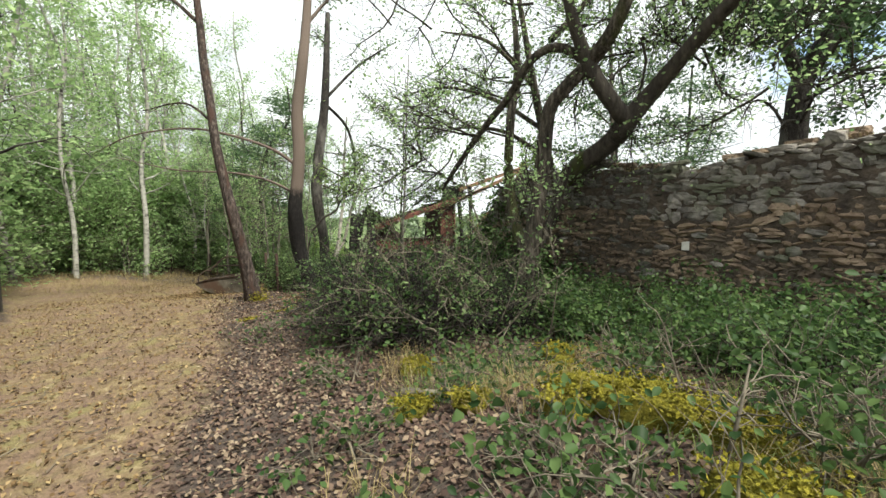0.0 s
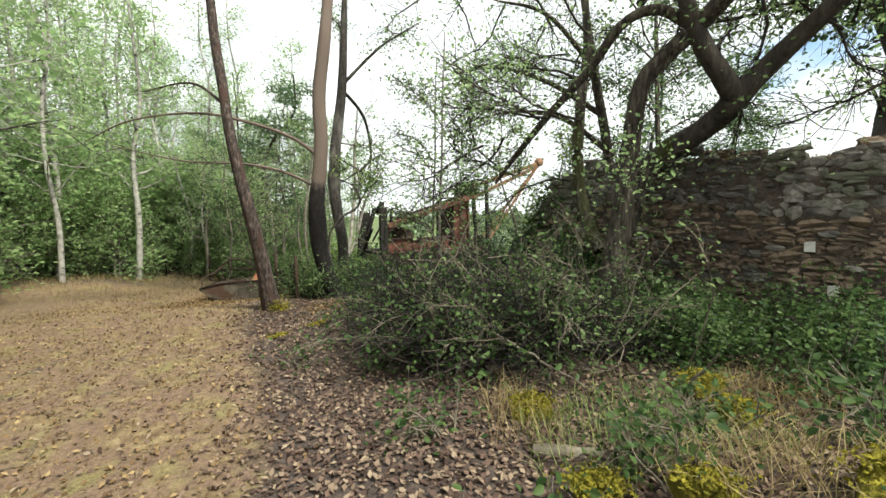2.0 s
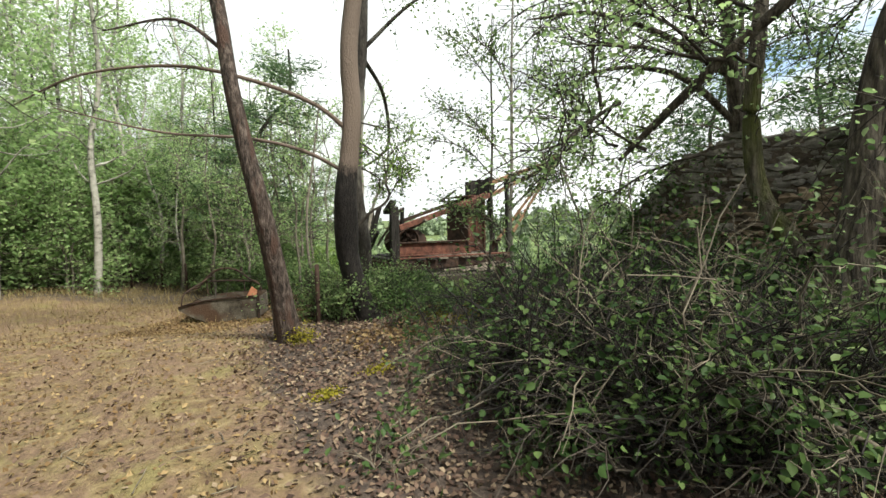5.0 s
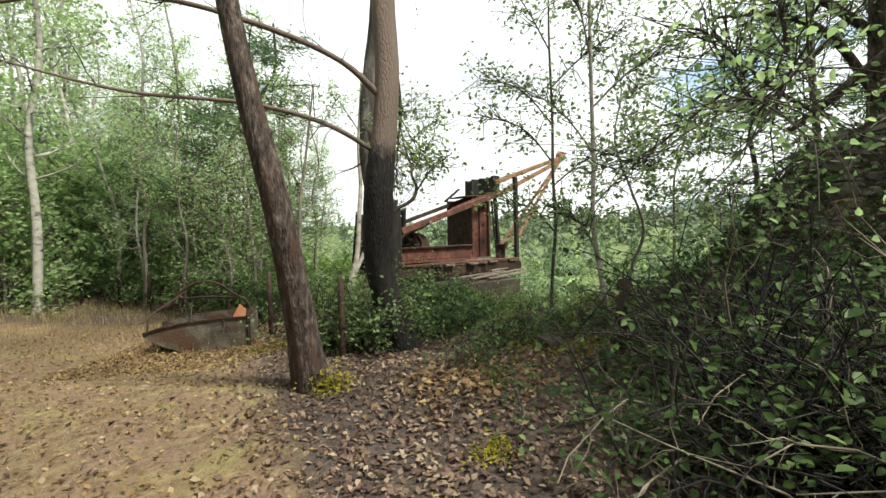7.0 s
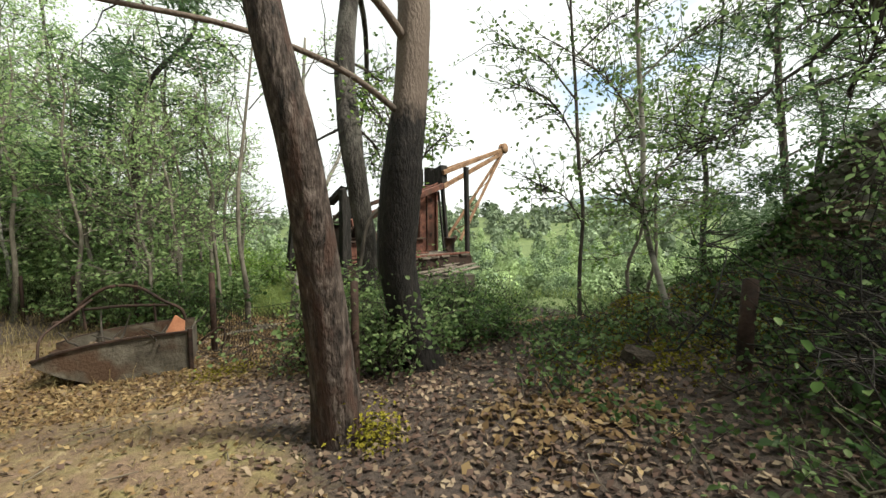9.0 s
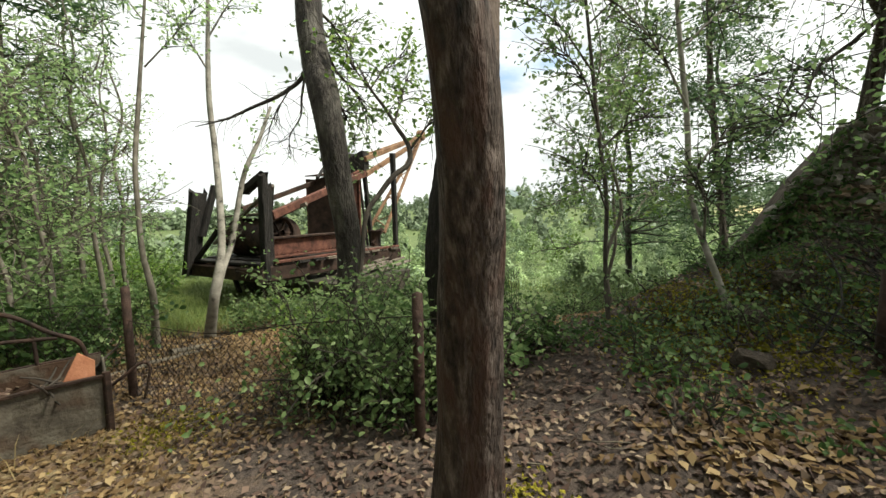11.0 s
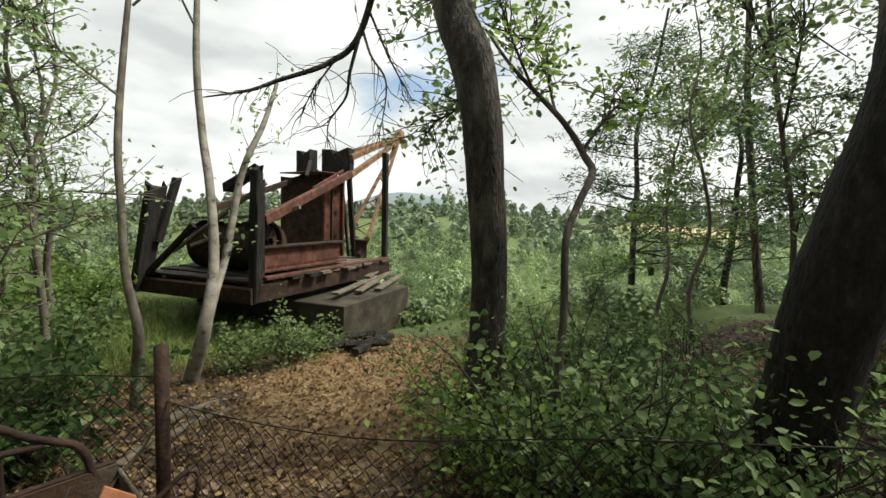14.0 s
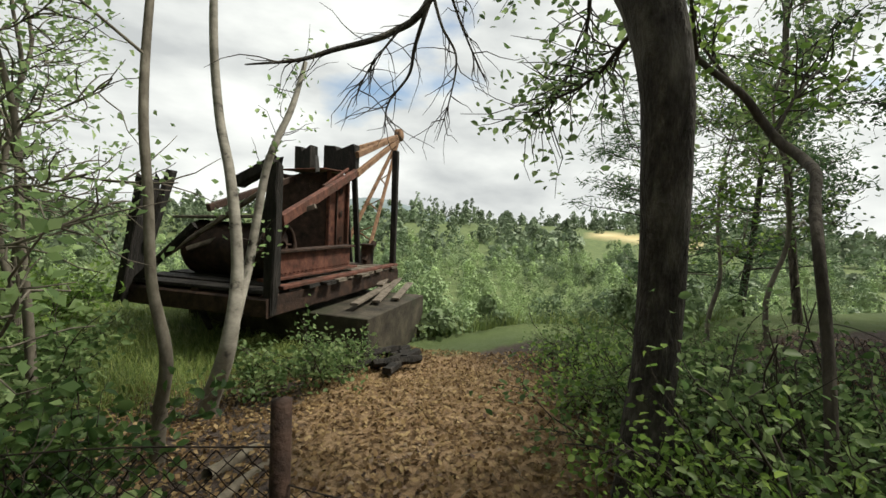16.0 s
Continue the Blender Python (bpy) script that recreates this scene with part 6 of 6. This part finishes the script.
bush("dead_tangle", "dark tangle of bare dead twigs over the wire netting", g, -0.55, 5.85, 0.9, 0.4, 0.8, 130, M_LEAF_DARK, 0.06, 8, 1, -32, M_TWIG_DARK)
for i, (x, y, rx, ry, h, n) in enumerate([(2.2, 6.4, 1.2, 0.6, 0.36, 60), (3.2, 5.3, 1.0, 0.6, 0.4, 60), (1.6, 5.6, 0.7, 0.6, 0.32, 46), (2.5, 4.7, 0.9, 0.8, 0.36, 60), (2.6, 3.5, 0.7, 0.8, 0.36, 50), (1.5, 7.5, 0.7, 0.6, 0.5, 40), (3.9, 3.9, 0.8, 0.8, 0.55, 50), (0.8, 8.2, 0.8, 0.7, 0.6, 40)]):
    bush("nettle_bed", "dark green nettles and brambles at the foot of the wall", g, x, y, rx, ry, h, n, M_LEAF_DARK, 0.048, 7, 12, -50, M_TWIG_DARK, 0.5, 0.1)
for i, (x, y, h, n) in enumerate([(1.75, 2.0, 0.35, 22), (0.55, 1.6, 0.3, 14), (2.1, 2.6, 0.45, 24), (0.55, 2.2, 0.3, 16), (-0.55, 2.9, 0.22, 9), (0.1, 3.5, 0.25, 14), (-0.9, 4.4, 0.25, 10), (0.6, 3.9, 0.3, 16), (-0.35, 1.9, 0.18, 8), (-1.6, 6.2, 0.25, 8), (1.4, 3.6, 0.35, 20), (-2.0, 7.2, 0.25, 9), (-2.5, 6.2, 0.2, 6), (0.8, 1.0, 0.25, 10), (1.8, 1.3, 0.4, 18)]):
    bush("bramble_clump", "low bramble clump with broad green leaves on leaf litter", g, x, y, 0.3, 0.3, h, n, M_LEAF_DARK, 0.052, 5, 5, 0, None, 0.8, 0.1)
for k, (a, b) in enumerate([((1.23, 2.13, 0.5), (1.36, 2.14, 1.08)), ((1.95, 2.5, 0.45), (2.2, 2.3, 1.05)), ((1.6, 3.1, 0.45), (1.5, 3.2, 1.0)), ((2.4, 3.2, 0.4), (2.9, 2.9, 0.9)), ((0.75, 1.75, 0.4), (0.6, 1.7, 0.72))]):
    q = np.random.default_rng(400 + k)
    P = spline([a, tuple((np.array(a) + np.array(b)) / 2 + q.normal(0, 0.03, 3)), b], 5)
    e = thing("dead_shrub", "grey bare dead shrub with thin twigs among the brambles", "shrub", pose(*a), "dead shrubs on the bank")
    t, w = Tubes(), Tubes()
    t.add(P - P[0], np.linspace(0.013, 0.005, len(P)), 7, 0.08, k)
    sprout(q, [(P - P[0])[::2]], w, 12, 0.32, 0.004, 1, 0.05, 0.35, 0.1)
    obj("stem", t.mesh("stem"), M_TWIG, e)
    tagged(obj("twigwork", w.mesh("twigwork"), M_TWIG, e), kind="stuff")
# twigs coloured near black: the shade inside the thicket is put into their colour
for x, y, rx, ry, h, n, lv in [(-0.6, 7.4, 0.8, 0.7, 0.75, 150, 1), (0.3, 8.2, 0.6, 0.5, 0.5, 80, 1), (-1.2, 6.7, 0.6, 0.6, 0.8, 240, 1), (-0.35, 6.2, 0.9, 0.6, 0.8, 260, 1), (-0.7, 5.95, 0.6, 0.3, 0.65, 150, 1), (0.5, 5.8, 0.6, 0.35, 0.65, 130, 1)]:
    bush("dark_thicket", "dense thicket of bare twigs at the wall's end, near black as painted shade", g, x, y, rx, ry, h, n, M_LEAF_DARK, 0.05, 9, lv, -30, M_CHAR_AND_SHADE, 0.8, 0.1)
C = []
for _ in range(7000):
    s = g.uniform(-3.8, -1.9)
    if g.uniform() < (s + 3.9) / 2.2:
        continue
    C.append(WP + WD * s + WN * g.uniform(0.0, 0.16) + np.array([0, 0, g.uniform(0.3, wall_top(s) + 0.12)]))
tagged(obj("ivy", leaf_mesh("ivy", ovals(np.array(C), 0.06, g, flat=0.2)), M_LEAF_DARK), "dark ivy hanging over the broken end of the wall", "ivy", kind="stuff")
for k in range(36):
    x, y = g.uniform(-2.6, 0.5), g.uniform(7.2, 10.4)
    if x + 2.4 < (y - 9.4) * 0.8:
        continue
    bush("mound_weed", "small dark green weed on the littered mound", g, x, y, 0.22, 0.22, g.uniform(0.1, 0.2), int(g.integers(4, 8)), M_LEAF_DARK if k % 3 else M_LEAF, 0.042, 4, 6, 0, M_TWIG_DARK, 0.8, 0.1)
# leafy shrubs round the fence post and along the mesh
for x, y, rx, ry, h, n, lf, sz in [(-3.35, 10.2, 0.4, 0.4, 0.5, 46, M_LEAF, 0.07), (-3.5, 10.65, 0.45, 0.4, 0.62, 44, M_LEAF, 0.062), (-3.1, 11.05, 0.5, 0.45, 0.75, 52, M_LEAF, 0.064), (-2.55, 11.0, 0.45, 0.4, 0.5, 44, M_LEAF_DARK, 0.07), (-3.7, 11.0, 0.3, 0.3, 0.7, 30, M_LEAF, 0.06), (-3.5, 11.55, 0.35, 0.3, 0.7, 32, M_LEAF_BRIGHT, 0.06), (-2.9, 10.5, 0.5, 0.4, 0.3, 34, M_LEAF_DARK, 0.07), (-2.2, 10.4, 0.4, 0.3, 0.2, 22, M_LEAF_DARK, 0.06),
                                (-2.6, 11.9, 0.5, 0.4, 0.62, 50, M_LEAF, 0.07), (-2.05, 12.6, 0.5, 0.4, 0.4, 40, M_LEAF_BRIGHT, 0.06), (-2.5, 11.5, 0.4, 0.35, 0.55, 44, M_LEAF, 0.06), (-1.9, 11.7, 0.5, 0.4, 0.28, 36, M_LEAF_DARK, 0.06), (-1.2, 12.6, 0.6, 0.5, 0.35, 36, M_LEAF_BRIGHT, 0.06), (-0.2, 13.5, 0.8, 0.7, 0.45, 44, M_LEAF, 0.06), (0.9, 12.5, 0.9, 0.7, 0.45, 46, M_LEAF, 0.06), (-2.9, 15.6, 0.5, 0.35, 0.7, 13, M_LEAF, 0.06), (-2.3, 15.9, 0.4, 0.3, 0.5, 12, M_LEAF, 0.06), (-3.4, 15.8, 0.3, 0.3, 0.3, 6, M_LEAF, 0.06),
                                (-6.2, 15.0, 0.8, 0.6, 0.8, 50, M_LEAF, 0.075), (-7.2, 16.4, 0.9, 0.7, 0.9, 50, M_LEAF, 0.08), (-5.6, 14.0, 0.5, 0.5, 0.6, 36, M_LEAF_DARK, 0.075), (-8.4, 17.4, 0.9, 0.7, 0.9, 50, M_LEAF, 0.085), (-5.4, 16.6, 0.8, 0.6, 0.8, 46, M_LEAF, 0.08), (-9.5, 18.6, 1.0, 0.7, 0.9, 50, M_LEAF, 0.085), (-6.6, 19.4, 1.0, 0.8, 1.0, 50, M_LEAF, 0.085), (-5.0, 19.6, 1.0, 0.8, 0.8, 46, M_LEAF_BRIGHT, 0.08)]:
    near = x > -4.2 and y < 14
    bush("leafy_shrub", "leafy green shrub growing along the wire fence", g, x, y, rx, ry, h, int(n * 0.8) if near else n, lf, sz * (0.72 if near else 1), 7, 10, 0, M_TWIG_DARK, 0.6, 0.1)

# ---- mossy stones on the bank ----
for i, (x, y, w) in enumerate([(1.15, 4.75, 0.34), (1.12, 4.2, 0.3), (0.8, 2.85, 0.4), (1.1, 2.75, 0.48), (1.35, 2.6, 0.4), (1.55, 2.35, 0.42), (1.2, 1.75, 0.45), (1.15, 1.35, 0.5), (-0.25, 4.55, 0.3), (-0.2, 3.3, 0.28), (0.2, 3.1, 0.25), (-0.9, 9.2, 0.3), (-0.4, 9.1, 0.34), (-1.7, 8.9, 0.22)]):
    me = stones_grey[i % 9].copy()
    me.materials.clear()
    me.materials.append(M_MOSS if i < 11 else M_MORTAR)
    o = tagged(obj("mossy_stone", me, None), "rubble stone under thick yellow-green moss" if i < 11 else "dark earthy rubble stone on the mound", "stone", "mossy rubble stones")
    o.matrix_basis = Matrix.Translation((x, y, land1(x, y) + 0.05)) @ pose(0, 0, 0, g.normal(0, 8), g.normal(0, 8), g.uniform(0, 360)) @ Matrix.Diagonal((w, w * 0.7, w * 0.5, 1))
    if i > 10:
        continue
    C = np.array((x, y, land1(x, y) + 0.06 + w * 0.22)) + g.normal(0, 1, (700, 3)) * (w * 0.26, w * 0.22, w * 0.05)
    tagged(obj("moss_tuft", leaf_mesh("moss_tuft", leaf_quads(C, 0.03, g, flat=0.1)), M_MOSS), "tuft of yellow-green moss on a stone", "moss", kind="stuff")
# fallen branch beside the netting, mossy log
for pts, r, lab in (([(-0.62, 5.4, 0.71), (-0.32, 5.25, 0.58), (0.0, 5.05, 0.42), (0.28, 4.9, 0.27)], 0.016, "pale fallen branch leaning on the netting"),
                    ([(-0.35, 4.0, 0.22), (0.05, 3.9, 0.24), (0.5, 3.75, 0.26)], 0.05, "mossy fallen log on leaf litter"),
                    ([(0.9, 4.6, 0.3), (1.0, 4.45, 0.55), (1.05, 4.35, 0.7)], 0.014, "bare pale stick standing in the nettles"),
                    ([(-5.4, 13.3, -0.25), (-4.6, 13.9, -0.28), (-3.9, 14.3, -0.38)], 0.045, "fallen branch on the ground behind the fence"),
                    ([(-4.6, 14.2, -0.3), (-3.8, 14.6, -0.42), (-3.1, 15.0, -0.5)], 0.05, "fallen branch on the ground behind the fence")):
    P = spline(pts, 6)
    t = Tubes()
    t.add(P + g.normal(0, 0.006, P.shape), np.linspace(r, r * 0.5, len(P)), 9, 0.08, 4)
    tagged(obj("fallen_branch", t.mesh("fallen_branch"), M_TWIG), lab, "branch")

# ---- litter, grass ----
def strew(n, x0, x1, y0, y1, keep):
    x, y = g.uniform(x0, x1, n), g.uniform(y0, y1, n)
    ok = g.uniform(0, 1, n) < keep(x, y)
    x, y = x[ok], y[ok]
    return np.stack([x, y, land(x, y) + g.uniform(0.004, 0.028, len(x))], -1)


def flat_leaves(C, size):
    V = leaf_quads(C, size, g, aspect=0.62, droop=0.0, flat=2.6, fold=0.10)
    return V


C = strew(130000, -6.5, 3.5, 0.5, 13.5, lambda x, y: np.clip(1.05 - path_amount(x, y) * 1.0, 0.03, 1) * np.clip(1.2 - 0.06 * y, 0.3, 1) * np.where((x > -2.1) & (y > 7.2), 0.8, 1.0) * np.where((x > -1.6) & (y > 5.4), 0.85, 1.0))
tagged(obj("leaf_litter", leaf_mesh("leaf_litter", flat_leaves(C, 0.052)), M_LITTER), "brown and grey fallen leaves covering the ground", "leaves", kind="stuff")
C = strew(40000, -7, 0, 10.5, 17.0, lambda x, y: 0.75 * (x * 0.75 + (y - 16) * 0.66 < 1.5))
tagged(obj("leaf_litter", leaf_mesh("leaf_litter", flat_leaves(C, 0.055)), M_LITTER_GOLD), "golden brown fallen leaves behind the fence", "leaves", kind="stuff")
C = strew(3800, -3.4, -1.2, 7.6, 9.6, lambda x, y: np.exp(-((x + 2.5) / 0.45) ** 2 - ((y - 8.6) / 0.4) ** 2))
tagged(obj("golden_leaves", leaf_mesh("golden_leaves", flat_leaves(C, 0.075)), M_LITTER_GOLD), "golden dry leaves on the ground by the mound", "leaves", kind="stuff")
C = strew(34000, -9, -1.0, 0.5, 14, lambda x, y: 0.55 * path_amount(x, y))
tagged(obj("path_leaves", leaf_mesh("path_leaves", flat_leaves(C, 0.045)), M_LITTER_GOLD), "scattered pale dry leaves on the path", "leaves", kind="stuff")
C = strew(70000, -13, -0.5, 0.5, 16, lambda x, y: 0.8 * path_amount(x, y))
tagged(obj("path_grass", leaf_mesh("path_grass", blades(C, g, 0.028, 0.0018, 1.6)), M_GRASS_DRY), "short dry trodden grass on the path", "grass", kind="stuff")
C = strew(9000, -1.6, 2.6, 1.0, 5.2, lambda x, y: np.clip(np.sin(x * 2.1 + 1) * np.sin(y * 1.9) * 0.9 + 0.25, 0, 1) * (x > -0.4))
tagged(obj("tall_grass", leaf_mesh("tall_grass", blades(C, g, 0.16, 0.003, 0.8)), M_GRASS), "tufts of thin green grass on the bank", "grass", kind="stuff")
C = strew(9000, -1.2, 2.2, 1.5, 5.0, lambda x, y: np.clip(np.sin(x * 2.7) * np.sin(y * 2.3 + 0.4), 0, 1) * (x > -0.6))
tagged(obj("dry_grass", leaf_mesh("dry_grass", blades(C, g, 0.22, 0.0025, 0.9)), M_GRASS_DRY), "tufts of dry straw grass on the bank", "grass", kind="stuff")
C = strew(30000, -14, -3, 10.5, 18.5, lambda x, y: 0.5 * np.clip((y - 11 - 0.0 * x) / 4, 0, 1) * (x < -5.2 + 0 * y))
tagged(obj("edge_grass", leaf_mesh("edge_grass", blades(C, g, 0.22, 0.003, 0.7)), M_GRASS_DRY), "straw-coloured grass along the fence", "grass", kind="stuff")
C = strew(40000, -6, 10, 12.5, 26, lambda x, y: 0.9 * ((x * 0.75 + (y - 16) * 0.66) > 0.9))
tagged(obj("slope_grass", leaf_mesh("slope_grass", blades(C, g, 0.4, 0.006, 0.6)), M_GRASS), "long green grass on the pit's slope", "grass", kind="stuff")
C = strew(8000, -2.4, 1.6, 7.0, 11.5, lambda x, y: np.clip(np.sin(x * 3.1) * np.sin(y * 2.6 + 1) + 0.35, 0, 1)) + np.array([0, 0, 0.03])
tagged(obj("ground_ivy", leaf_mesh("ground_ivy", ovals(C, 0.05, g, flat=1.2)), M_LEAF_DARK), "low dark ivy and weeds over the rubble mound", "ivy", kind="stuff")
C = strew(26000, -7, -1.2, 15.9, 20.5, lambda x, y: np.clip((y - 15.9) / 0.8, 0, 1) * 0.9)
tagged(obj("meadow_grass", leaf_mesh("meadow_grass", blades(C, g, 0.25, 0.004, 0.8)), M_GRASS), "rough green grass round the excavator", "grass", kind="stuff")
for x, y, s in ((-1.15, 9.3, 0.28), (-0.7, 9.0, 0.35), (-1.5, 8.8, 0.2), (-2.6, 7.5, 0.08), (-4.75, 11.55, 0.2), (-0.9, 9.75, 0.3), (-3.0, 7.0, 0.07), (-1.3, 9.7, 0.3), (-0.4, 9.5, 0.32), (-1.8, 9.3, 0.2), (-0.6, 8.7, 0.3)):
    k = int(5000 * s)
    C = np.stack([x + g.normal(0, s, k), y + g.normal(0, s, k), np.zeros(k)], -1)
    C[:, 2] = land(C[:, 0], C[:, 1]) + g.uniform(0.005, 0.03, k)
    tagged(obj("moss_patch", leaf_mesh("moss_patch", leaf_quads(C, 0.03, g, flat=0.4)), M_MOSS), "flat patch of yellow-green moss on the ground", "moss", kind="stuff")
# twigs on the ground
t = Tubes()
for i in range(260):
    x, y = g.uniform(-5.5, 2, 1)[0], g.uniform(1, 13, 1)[0]
    a, L = g.uniform(0, 6.28), g.uniform(0.08, 0.35)
    P = np.array([(x + math.cos(a) * L * k / 3 + g.normal(0, 0.01), y + math.sin(a) * L * k / 3 + g.normal(0, 0.01), 0) for k in range(4)])
    P[:, 2] = land(P[:, 0], P[:, 1]) + 0.018
    t.add(P, np.linspace(0.005, 0.002, 4), 4)
tagged(obj("fallen_twigs", t.mesh("fallen_twigs"), M_TWIG), "small dead twigs strewn over the leaf litter", "twigs", kind="stuff")
